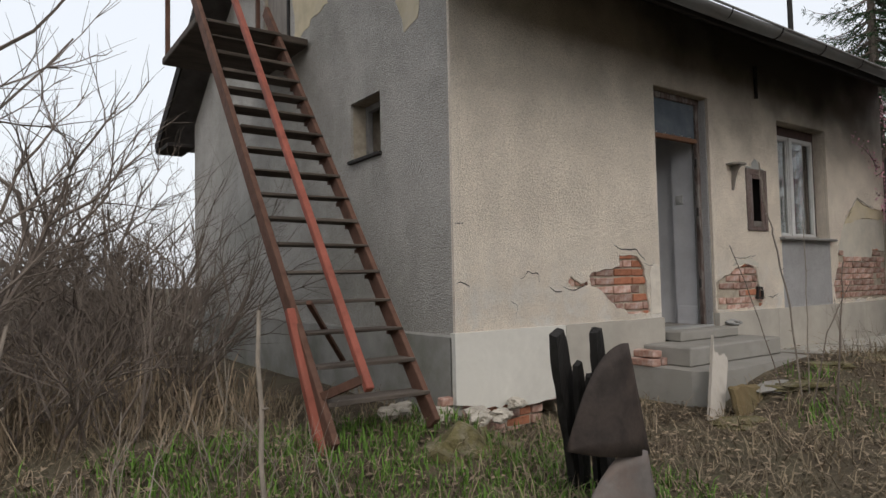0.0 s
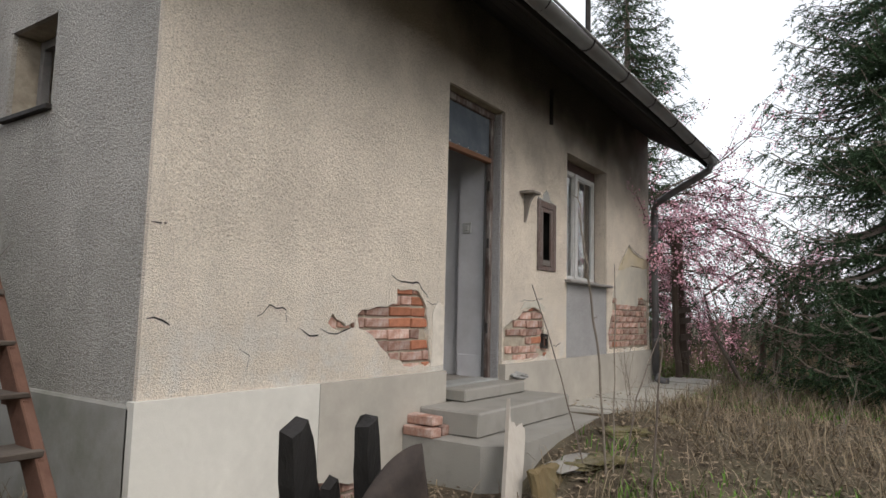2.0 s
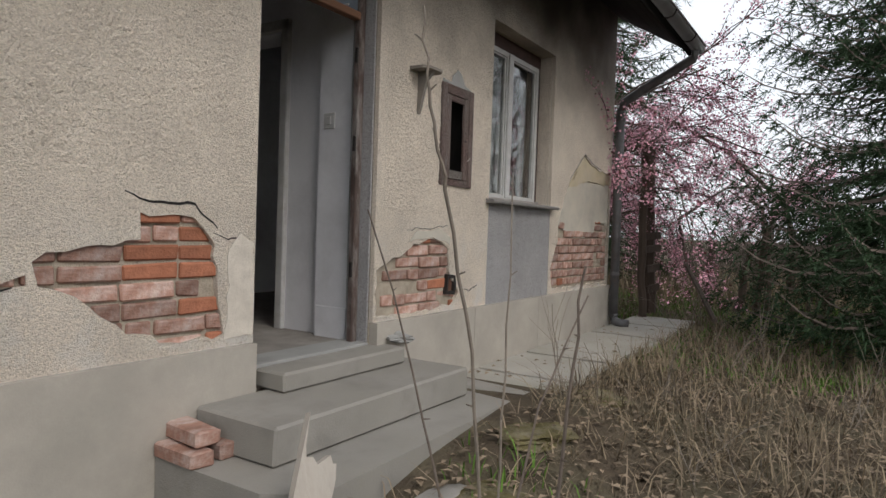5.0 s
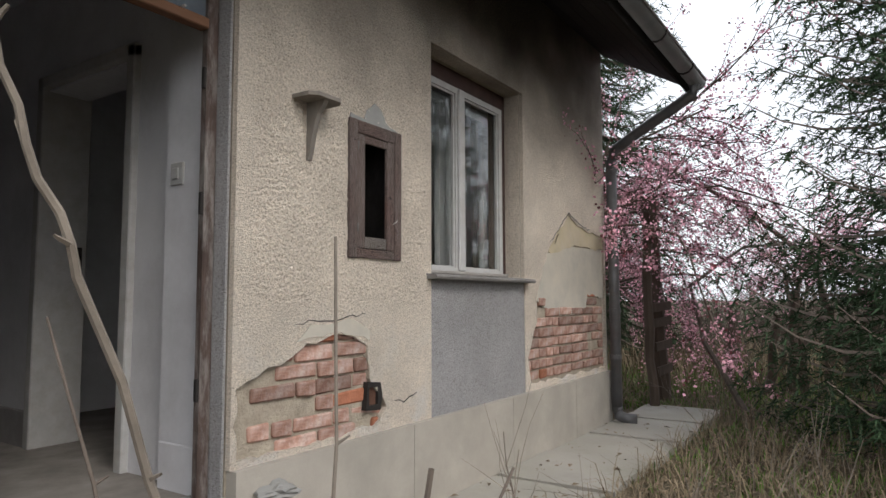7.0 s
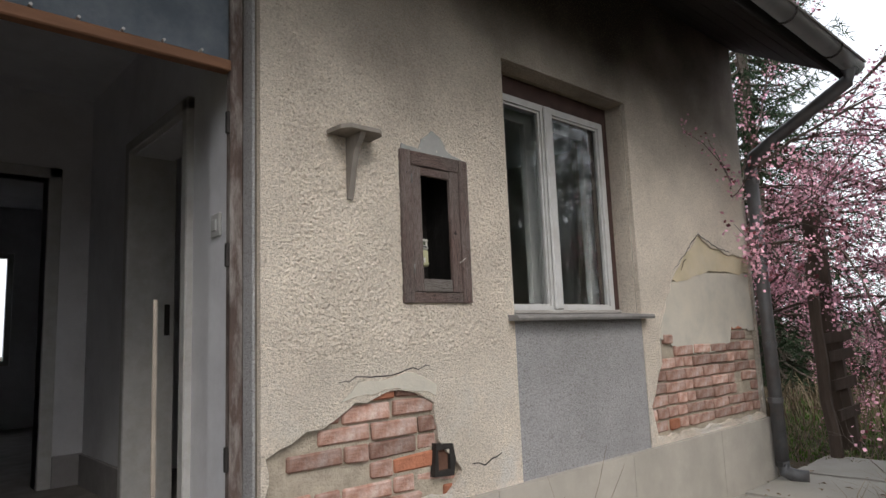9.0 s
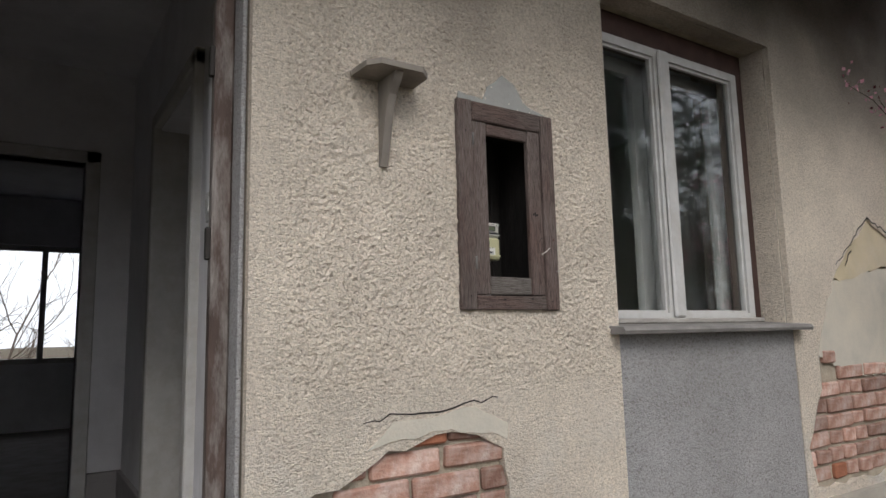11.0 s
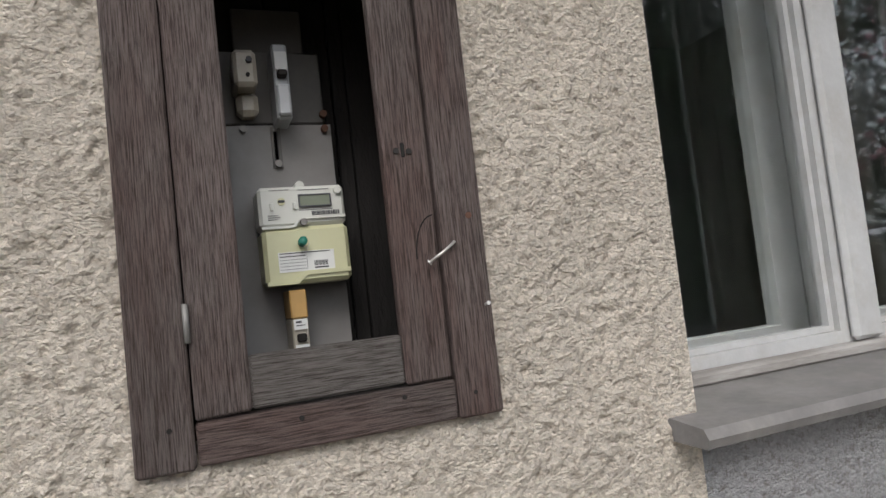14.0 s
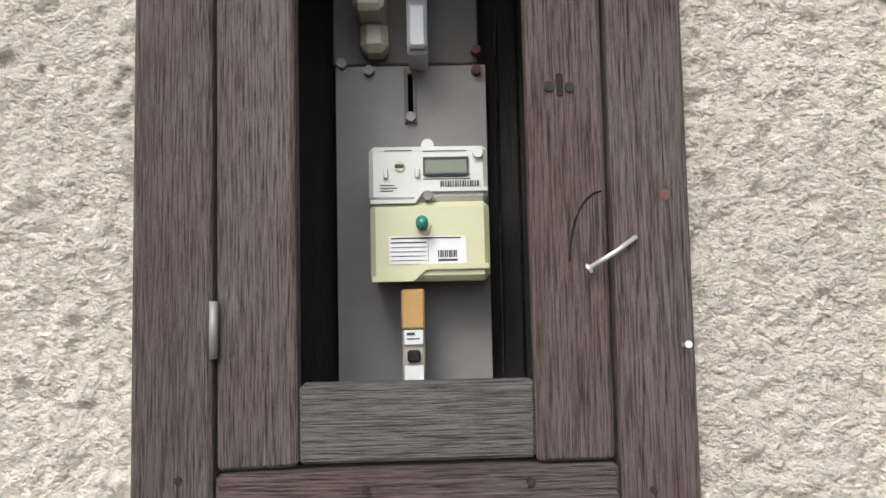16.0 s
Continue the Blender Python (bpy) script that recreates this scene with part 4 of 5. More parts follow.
part("print_line", box(4.2575, 4.258, MY - 0.0018, MY - 0.001, 1.568, 1.588), INK, sticker)
for k in range(9):
    part("code_bar", box(4.268 + k * 0.0023, 4.2693 + k * 0.0023 + 0.0005 * (k % 2), MY - 0.0018, MY - 0.001, 1.5725, 1.580), INK, sticker)
part("print_line", box(4.268, 4.2885, MY - 0.0018, MY - 0.001, 1.5685, 1.5708), INK, sticker)
for k in range(16):
    part("code_bar", box(4.272 + k * 0.0026, 4.2731 + k * 0.0026 + 0.0006 * (k % 3 == 0), MY - 0.0001, MY + 0.004, 1.6475, 1.6535), INK, meter)
for (a, b, z) in ((4.254, 4.304, 1.6555), (4.258, 4.300, 1.6578), (4.213, 4.242, 1.6865), (4.254, 4.30, 1.6855), (4.208, 4.223, 1.6495), (4.208, 4.226, 1.6465), (4.208, 4.222, 1.6435)):
    part("print_line", box(a, b, MY + 0.0022, MY + 0.004, z, z + 0.0009), INK, meter)
part("seal", tube([(4.252, MY - 0.020, 1.609), (4.252, MY - 0.006, 1.607), (4.252, MY + 0.002, 1.607)], [0.0062, 0.0066, 0.004], 14), SEAL, meter, "green plastic lead seal", smooth=True)
part("seal_wire", tube([(4.252, MY - 0.01, 1.604), (4.256, MY - 0.02, 1.596), (4.262, MY - 0.012, 1.605)], 0.0008, 5), NAILM, meter)

breaker = holder("main_breaker", (4.242, 0.23, 1.42), "slim circuit breaker with an ochre terminal cover", "circuit breaker")
part("terminal_cover", box(4.228, 4.2525, 0.185, 0.256, 1.498, 1.540, 0.002), OCHRE, breaker, "ochre plastic cover")
part("body", box(4.2285, 4.2522, 0.190, 0.256, 1.412, 1.4975, 0.002), CERAMIC, breaker)
part("front_plate", box(4.231, 4.2505, 0.186, 0.192, 1.482, 1.497), PAPER, breaker)
part("brand_patch", box(4.2335, 4.242, 0.1853, 0.1865, 1.4915, 1.4945), INK, breaker)
part("print_line", box(4.2335, 4.247, 0.1853, 0.1865, 1.4872, 1.4884), INK, breaker)
part("toggle", box(4.234, 4.2475, 0.180, 0.192, 1.464, 1.476, 0.002), IRON, breaker)
part("front_plate", box(4.231, 4.2505, 0.186, 0.192, 1.440, 1.460), PAPER, breaker)
fuse = holder("fuse_holder", (4.2, 0.24, 1.81), "old cream bakelite fuse holder on the upper plate", "fuse holder")
part("base", box(4.184, 4.216, 0.225, 0.262, 1.812, 1.850, 0.008), CERAMIC, fuse)
part("cap", box(4.180, 4.214, 0.190, 0.262, 1.846, 1.902, 0.006), CERAMIC, fuse)
part("button", tube([(4.203, 0.183, 1.884), (4.203, 0.192, 1.884)], 0.0045, 10), INK, fuse)
part("screw", tube([(4.20, 0.186, 1.862), (4.20, 0.192, 1.862)], 0.003, 8), IRON, fuse)
brk2 = holder("circuit_breaker", (4.25, 0.24, 1.80), "narrow grey circuit breaker on the upper plate", "circuit breaker")
part("body", box(4.2385, 4.2615, 0.200, 0.262, 1.798, 1.915, 0.003), BREAKG, brk2)
part("front_plate", box(4.241, 4.259, 0.193, 0.201, 1.872, 1.900), PAPER, brk2)
part("toggle", box(4.243, 4.257, 0.184, 0.201, 1.860, 1.870, 0.002), IRON, brk2)
part("lower_front", box(4.240, 4.260, 0.190, 0.201, 1.802, 1.850, 0.003), BREAKG, brk2)

# the fittings sit close behind the opening, on the back boards
for ob in (board, meter, breaker, fuse, brk2):
    ob.matrix_basis = Matrix.Translation((4.262, -0.5, 1.54)) @ Matrix.Scale(0.935, 4) @ Matrix.Translation((-4.262, 0.5, -1.54)) @ ob.matrix_basis
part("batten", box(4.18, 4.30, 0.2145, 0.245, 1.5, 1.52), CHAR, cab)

# cement patch over the cabinet, small shelf bracket
thing("cement_patch", slab(ragged([(4.045, 2.05), (4.06, 2.085), (4.15, 2.075), (4.17, 2.12), (4.215, 2.155), (4.245, 2.175), (4.29, 2.15), (4.33, 2.10), (4.37, 2.075), (4.43, 2.06), (4.40, 2.05)], 0.03, 0.005, 30), [], lambda u, v, d: (u, -0.006 + d, v), 0.008), CEMENT, "grey cement patch over the meter cabinet", "patch", kind="structure")
shelf = holder("wall_shelf", (3.77, 0, 1.79), "small weathered wooden shelf on a carved bracket", "shelf")
part("board", slab([(3.665, -0.002), (3.67, -0.10), (3.70, -0.135), (3.84, -0.135), (3.875, -0.10), (3.88, -0.002)], [], lambda u, v, d: (u, v, 2.075 - d), 0.018), WOODOLD, shelf)
prof = [(-0.002, 2.056), (-0.115, 2.056), (-0.10, 2.03), (-0.072, 2.0), (-0.058, 1.965), (-0.048, 1.93), (-0.040, 1.90), (-0.032, 1.865), (-0.025, 1.83), (-0.012, 1.79), (-0.002, 1.79)]
part("bracket", slab(prof, [], lambda u, v, d: (3.757 + d, u, v), 0.026), WOODOLD, shelf, "carved bracket")
thing("iron_bar", bar((4.29, -0.03, 2.87), (4.29, -0.03, 3.24), 0.035, 0.03), IRON, "dark iron bar fixed under the eave", "bar")
mast = holder("roof_mast", (4.6, 0.4, 3.6), "thin iron cable mast on the roof", "mast")
part("pole", tube([(4.6, -0.3, 3.5), (4.6, -0.3, 5.2)], 0.03, 8), IRON, mast)

# ---- outside stair to the loft ----
stair = holder("outside_stair", (-0.78, 0, -0.3), "steep rusty iron stair with blackened plank treads", "stair")
SLOPE = 1.265
on = lambda y: 0.35 + SLOPE * y          # height of the stair line over y
for x, y0 in ((-0.43, -0.33), (-1.17, -0.36)):
    part("stringer", bar((x, y0, on(y0)), (x, 2.72, on(2.72)), 0.045, 0.12), RUST, stair, "rust-brown iron stringer")
N = 17
for i in range(N):
    z = 0.13 + i * 0.205
    y = (z - 0.35) / SLOPE
    sag = random.uniform(-0.012, 0.012)
    part("tread", box(-1.15, -0.42, y - 0.10, y + 0.11, z - 0.012, z + 0.012, 0.004, jitter=0.007), TREAD, stair, "blackened plank tread" if i == 0 else "")
    part("tread_angle", box(-0.445, -0.425, y - 0.1, y + 0.1, z - 0.05, z - 0.019), RUST, stair)
part("handrail", bar((-1.07, -0.625, 0.26), (-1.09, 2.30, 4.19), 0.05, 0.05), REDPAINT, stair, "rusty red-painted handrail")
part("newel", bar((-1.21, -0.33, -0.2), (-1.20, 0.22, 0.70), 0.06, 0.06), REDPAINT, stair, "red-painted foot post")
part("brace", bar((-1.17, -0.15, 0.16), (-1.08, -0.58, 0.32), 0.04, 0.04), RUST, stair)
part("brace", bar((-1.16, 0.0, 0.75), (-0.45, 0.9, 0.2), 0.035, 0.03), RUST, stair)
part("landing", box(-1.2, -0.02, 2.55, 4.0, 3.44, 3.52, 0.01), TREAD, stair, "blackened plank landing")
for x in (-1.15, -0.08):
    part("landing_post", bar((x, 3.95, 3.46), (x, 3.95, 4.5), 0.05, 0.05), RUST, stair)
part("landing_rail", bar((-1.16, 2.5, 4.35), (-1.16, 3.97, 4.42), 0.05, 0.05), RUST, stair)
loft = holder("door_2", (0.05, 3.57, 3.56), "grey plank loft door standing ajar", "door", kind="structure")
for k in range(4):
    part("plank", box(0.06, 0.085, 3.17 + k * 0.2, 3.365 + k * 0.2, 3.57, 5.24, 0.004), WOODOLD, loft)
part("door_post", box(-0.02, 0.12, 3.10, 3.16, 3.5, 5.25, 0.005), CHAR, loft)

# ---- rubbish by the corner ----
debris = holder("charred_boards", (0.0, -1.2, -0.45), "two charred boards leaning in the grass", "boards")


def charred(a, b, w, h, seed):
    """A burnt board: uneven along its length, eaten away at the upper end."""
    r = random.Random(seed)
    a, b = Vector(a), Vector(b)
    d = (b - a).normalized()
    sx = d.cross(Vector((0.3, -1, 0))).normalized()
    sy = d.cross(sx)
    bm, rings, n = bmesh.new(), [], 14
    for i in range(n + 1):
        p = a.lerp(b, i / n)
        k = 1.0 if i < n - 2 else (0.92, 0.8, 0.62)[i - n + 2]
        rings.append([bm.verts.new(p + sx * (u * w / 2 * k * r.uniform(0.88, 1.06)) + sy * (v * h / 2 * r.uniform(0.85, 1.1)) + d * r.uniform(-0.012, 0.012)) for u, v in ((-1, -1), (0, -1.1), (1, -1), (1, 1), (0, 1.1), (-1, 1))])
    for r0, r1 in zip(rings, rings[1:]):
        for i in range(6):
            bm.faces.new((r0[i], r0[(i + 1) % 6], r1[(i + 1) % 6], r1[i]))
    bm.faces.new(rings[0]), bm.faces.new(rings[-1])
    return bm


part("board", charred((0.02, -1.18, -0.42), (-0.40, -1.44, 0.59), 0.15, 0.045, 1), CHAR, debris)
part("board", charred((0.08, -1.36, -0.42), (-0.22, -1.55, 0.595), 0.11, 0.045, 2), CHAR, debris)
part("board", charred((0.03, -1.22, -0.4), (-0.28, -1.47, 0.42), 0.10, 0.03, 3), CHAR, debris)
part("board", charred((0.05, -1.30, -0.4), (-0.25, -1.52, 0.36), 0.06, 0.03, 4), CHAR, debris)

sheet = holder("bent_metal_sheet", (-0.15, -1.65, -0.35), "bent rusty black metal sheet lying against the boards", "metal sheet")


def curved(corner_a, corner_b, apex, bulge, rows, cols, material, label):
    """A sheet rolled between a lower edge and an apex, bulging outwards."""
    bm = bmesh.new()
    A, B, C, out = Vector(corner_a), Vector(corner_b), Vector(apex), Vector(bulge)
    grid = []
    for i in range(cols + 1):
        u = i / cols
        low = A.lerp(B, u)
        top = C.lerp(A, (1 - u) ** 2.2)
        top += Vector((-0.10, 0.02, 0.16)) * math.sin(math.pi * u) * (1 - u)
        grid.append([bm.verts.new(low.lerp(top, j / rows) + out * math.sin(math.pi * u) * (1 - 0.6 * j / rows)) for j in range(rows + 1)])
    for g0, g1 in zip(grid, grid[1:]):
        for j in range(rows):
            bm.faces.new((g0[j], g1[j], g1[j + 1], g0[j + 1]))
    bmesh.ops.remove_doubles(bm, verts=bm.verts, dist=0.001)
    bmesh.ops.solidify(bm, geom=bm.faces[:], thickness=0.007)
    part(label, bm, material, sheet, "", True)


curved((-0.47, -1.55, 0.0), (0.0, -1.70, -0.06), (-0.075, -1.645, 0.52), (-0.05, -0.07, 0.0), 6, 14, SHEETM, "dark_face")
curved((-0.40, -1.58, -0.34), (-0.02, -1.76, -0.36), (-0.02, -1.70, -0.04), (-0.03, -0.05, 0.0), 4, 10, SHEETL, "lower_fold")


def lump(seed, size, squash=0.6):
    """A broken stone."""
    bm = bmesh.new()
    bmesh.ops.create_icosphere(bm, subdivisions=3, radius=1.0)
    o = Vector((seed * 7.3, seed * 3.1, 0))
    for v in bm.verts:
        k = 0.75 + 0.5 * noise.noise(v.co * 1.1 + o) + 0.25 * noise.noise(v.co * 3.1 + o)
        v.co = Vector((v.co.x * size[0], v.co.y * size[1], v.co.z * size[2])) * k
    return bm


def stone(name, at, size, material, label, category, seed, group=""):
    bm = lump(seed, size)
    bmesh.ops.translate(bm, verts=bm.verts, vec=at)
    return thing(name, bm, material, label, category, group)


stone("mossy_rubble_heap", (-0.36, -0.50, -0.30), (0.50, 0.38, 0.26), MOSS, "heap of mossy rubble at the corner of the house", "rubble", 2)
for i, (x, y, s) in enumerate(((-0.16, 0.02, 0.13), (0.10, -0.12, 0.10), (-0.42, 0.16, 0.12), (0.3, -0.16, 0.09), (-0.02, -0.28, 0.09), (0.48, -0.12, 0.08), (-0.28, -0.06, 0.12))):
    stone("rubble_stone", (x, y, -0.13 + 0.03 * (i % 3)), (s * 1.3, s, s * 0.7), RUBBLE, "pale broken piece of masonry", "rubble", i + 5, "rubble at the corner")
stone("paving_lump", (3.55, -0.06, 0.375), (0.12, 0.10, 0.04), CEMENT, "loose lump of cement on the top step", "rubble", 17)
for i, (x, y) in enumerate(((1.75, -1.15), (2.6, -1.15), (3.3, -1.10), (4.3, -1.05))):
    stone("stone_slab", (x, y, ground_z(x, y) - 0.005), (0.30, 0.24, 0.05), MOSS, "flat broken stone half sunk in the earth", "stone", i + 31, "stones before the steps")


def splintered(low, high, width, thick):
    """A broken board, torn into points at its upper end."""
    low, high = Vector(low), Vector(high)
    d = (high - low).normalized()
    sx = d.cross(Vector((-0.3, -0.95, 0.0))).normalized()
    sy = d.cross(sx)
    L = (high - low).length
    top = [(-0.5, 1.0), (-0.44, 0.84), (-0.36, 0.79), (-0.2, 0.80), (-0.05, 0.77), (0.1, 0.80), (0.25, 0.83), (0.36, 0.79), (0.44, 0.80), (0.5, 0.72)]
    outline = [(0.42 * width, 0), (-0.46 * width, 0)] + [(u * width, v * L) for u, v in top]
    return slab(outline, [], lambda u, v, t: low + sx * u + d * v + sy * t, thick)


thing("pale_board", splintered((1.74, -0.99, -0.26), (2.07, -0.85, 0.36), 0.16, 0.03), PALEWOOD, "pale splintered board leaning on the steps", "board")
bm = box(-0.24, 0.24, -0.035, 0.035, -0.16, 0.13, 0.02)
bmesh.ops.subdivide_edges(bm, edges=bm.edges[:], cuts=4, use_grid_fill=True)
for v in bm.verts:
    v.co += Vector((0, 0, 0.03)) * noise.noise(v.co * 9) + Vector((0.0, 0.012, 0)) * noise.noise(v.co * 21)
ob = thing("broken_slab", bm, MOSSYSTONE, "brown mossy stone slab standing on edge before the steps", "stone")
ob.matrix_basis = pose(2.06, -1.06, -0.13, -14, 5, 8)
stone("stone_slab", (2.50, -1.06, -0.06), (0.34, 0.20, 0.05), STEP, "flat pale broken stone half sunk in the earth", "stone", 41, "stones before the steps")
stone("stone_slab", (3.22, -1.05, -0.02), (0.30, 0.22, 0.04), MOSSYSTONE, "flat mossy stone half sunk in the earth", "stone", 42, "stones before the steps")

# walkway slabs along the wall
path = holder("walkway", (6, -0.4, 0), "cracked concrete walkway along the wall", "walkway", kind="structure")
for i, (a, b) in enumerate(((4.03, 4.60), (4.62, 5.42), (5.45, 6.25), (6.28, 7.05), (7.09, 7.95), (7.98, 8.8))):
    part("paving_slab", slab(ragged([(a, -0.04), (b, -0.04), (b, -0.78), (a, -0.82)], 0.12, 0.012, 40 + i), [], lambda u, v, d: (u, v, 0.012 + 0.008 * (i % 3) - d), 0.12), SLAB, path)

# ---- bricks laid bare, each one its own piece ----
BRICK_MESHES = {}


def brick_mesh(kind, k, material):
    key = (kind, k, material.name)
    if key not in BRICK_MESHES:
        ln = {"stretcher": 0.242, "header": 0.115}[kind]
        bm = box(0, ln, 0, 0.06, 0, 0.066, 0.007, jitter=0.005)
        BRICK_MESHES[key] = mesh_of("brick", bm, material)
    return BRICK_MESHES[key]


def lay_bricks(region, x0, x1, z0, z1, seed, depth=0.012, shade=0.3):
    rnd = random.Random(seed)
    z, row = z0, 0
    while z < z1:
        x = x0 - (0.13 if row % 2 else 0.0) - rnd.uniform(0, 0.03)
        while x < x1:
            kind = "stretcher" if (rnd.random() < 0.62) else "header"
            ln = 0.242 if kind == "stretcher" else 0.115
            corners = [(x + a * ln, z + b * 0.066) for a in (0.08, 0.5, 0.92) for b in (0.1, 0.5, 0.9)]
            if any(inside(c, region) for c in corners) and x + ln < L_HOUSE - 0.01 and not (2.47 - ln < x < 3.375):
                m = BRICKO if rnd.random() < shade else BRICK
                ob = new("brick", brick_mesh(kind, rnd.randrange(4), m))
                ob.parent = house
                ob.location = (x, depth + rnd.uniform(-0.004, 0.009) + (0.018 if rnd.random() < 0.08 else 0), z)
                ob.rotation_euler = (0, rnd.uniform(-0.02, 0.02), rnd.uniform(-0.01, 0.01))
            x += ln + 0.011
        z += 0.0785
        row += 1


lay_bricks(HOLE_A, 1.2, 2.4, 0.49, 1.12, 1, shade=0.35)
lay_bricks(HOLE_A2, 1.2, 1.5, 0.49, 0.95, 2)
lay_bricks(HOLE_B, 3.38, 4.4, 0.485, 1.02, 3, shade=0.16)
lay_bricks(BRICKLINE, 6.0, 7.68, 0.55, 1.22, 4, shade=0.06)
base_course = [(0.0, -0.62), (0.78, -0.62), (0.78, -0.08), (1.18, -0.08), (1.18, -0.62), (1.95, -0.62), (1.95, -0.02), (0.0, -0.02)]
lay_bricks(base_course, 0.02, 1.9, -0.60, -0.03, 5, 0.0, 0.1)
socket = holder("junction_box", (4.25, 0.0, 0.66), "rusty broken junction box set in the brickwork", "junction box")
part("box_body", slab([(4.185, 0.60), (4.30, 0.59), (4.315, 0.66), (4.30, 0.73), (4.20, 0.74)], [rect(4.21, 4.28, 0.62, 0.71)], lambda u, v, d: (u, -0.004 + d, v), 0.03), IRON, socket, "rusty lid")
part("box_back", box(4.21, 4.28, 0.014, 0.024, 0.62, 0.71), RUST, socket)
# bricks left on the lowest step
for k, (x, y, z, r) in enumerate(((2.02, -0.30, 0.082, 86), (2.17, -0.285, 0.082, 93), (2.06, -0.285, 0.152, 84))):
    ob = new("loose_brick", brick_mesh("stretcher", k, BRICK))
    ob.matrix_basis = pose(x, y, z, 0, 0, r) @ Matrix.Diagonal((1.05, 1.9, 1, 1))
    tagged(ob, "old pale-red brick lying on the lowest step", "brick", "bricks on the step")

part("knot", tube([(4.437, -0.0188, 1.607), (4.437, -0.0172, 1.607)], 0.0042, 12), RUST, cab, "rusty knot in the frame")
part("scribed_arc", tube([(4.391 - 0.026 * math.cos(a), -0.0148, 1.558 + 0.053 * math.sin(a)) for a in [i * 0.22 for i in range(8)]], 0.0008, 4), CHAR, cab)
for x, z in ((4.075, 1.405), (4.21, 1.395), (4.33, 1.398), (4.42, 1.39), (4.07, 1.95)):
    part("nail_head", tube([(x, -0.0195, z), (x, -0.016, z)], 0.0028, 8), IRON, cab)


# ---- plants ----
def add_tris(name, verts, faces, material):
    me = bpy.data.meshes.new(name)
    me.from_pydata(verts, [], faces)
    me.materials.append(material)
    return me


class Twigs:
    """Collects tapered tubes of three or four sides into one mesh."""

    def __init__(self):
        self.v, self.f = [], []

    def limb(self, pts, r0, r1, sides=3):
        n = len(pts)
        base = len(self.v)
        for i, p in enumerate(pts):
            d = (pts[min(i + 1, n - 1)] - pts[max(i - 1, 0)]).normalized()
            a = d.cross(Vector((0.31, 0.12, 0.94)) if abs(d.z) < 0.95 else Vector((1, 0, 0))).normalized()
            b = d.cross(a)
            r = r0 + (r1 - r0) * i / (n - 1)
            for k in range(sides):
                t = 2 * math.pi * k / sides
                self.v.append(p + r * (math.cos(t) * a + math.sin(t) * b))
        for i in range(n - 1):
            for k in range(sides):
                k2 = (k + 1) % sides
                self.f.append((base + i * sides + k, base + i * sides + k2, base + (i + 1) * sides + k2, base + (i + 1) * sides + k))

    def mesh(self, name, material):
        return add_tris(name, [tuple(p) for p in self.v], self.f, material)


def wander(p, d, length, steps, rnd, crook, lift):
    pts = [p.copy()]
    for _ in range(steps):
        d = (d + Vector((rnd.gauss(0, crook), rnd.gauss(0, crook), rnd.gauss(0, crook) + lift))).normalized()
        p = p + d * (length / steps)
        pts.append(p.copy())
    return pts


def grow(tw, p, d, length, r, depth, rnd, crook=0.16, lift=0.02, fork=4, spread=0.8, tips=None, shrink=0.58):
    pts = wander(p, d, length, 5 if depth else 3, rnd, crook, lift)
    tw.limb(pts, r, r * (0.55 if depth else 0.3), 5 if r > 0.03 else (4 if depth > 1 else 3))
    if tips is not None and depth <= 1:
        tips += pts[1:]
    if depth == 0:
        return
    for k in range(fork):
        i = rnd.randint(1, len(pts) - 1)
        q = pts[i]
        ax = (pts[i] - pts[i - 1]).normalized()
        side = ax.cross(Vector((rnd.gauss(0, 1), rnd.gauss(0, 1), rnd.gauss(0, 1)))).normalized()
        nd = (ax + side * rnd.uniform(0.4, 1.0) * spread).normalized()
        grow(tw, q, nd, length * rnd.uniform(0.75, 1.15) * shrink, r * 0.5, depth - 1, rnd, crook, lift, fork, spread, tips, shrink)


def shrub_mesh(seed, stems, height, r, depth, material, lean=0.35, fork=4, lift=0.04):
    rnd = random.Random(seed)
    tw = Twigs()
    for _ in range(stems):
        a = rnd.uniform(0, 6.28)
        d = Vector((math.cos(a) * lean * rnd.random(), math.sin(a) * lean * rnd.random(), 1)).normalized()
        base = Vector((rnd.gauss(0, 0.12), rnd.gauss(0, 0.12), -0.05))
        grow(tw, base, d, height * rnd.uniform(0.6, 1.0), r * rnd.uniform(0.6, 1.1), depth, rnd, 0.13, lift, fork)
    return tw.mesh("branches", material)


def plant(name, me, at, turn, size, label, category, group="", part_name="crown"):
    ob = new(name)
    ob.matrix_basis = Matrix.Translation(at) @ Matrix.Rotation(turn, 4, 'Z') @ Matrix.Diagonal((size, size, size, 1))
    kid = new(part_name, me)
    kid.parent = ob
    return tagged(ob, label, category, group)


rnd = random.Random(11)
BUSHES = [shrub_mesh(s, 9, 1.15, 0.011, 2, BARK, 0.9, 5, 0.0) for s in (1, 2, 3, 4)]
WOODS = [shrub_mesh(s, 2, 3.0, 0.045, 3, BARK, 0.5, 5, 0.05) for s in (21, 22, 23)]
PALE = [shrub_mesh(s, 5, 0.75, 0.006, 1, BARKL, 0.8, 4, 0.02) for s in (31, 32)]

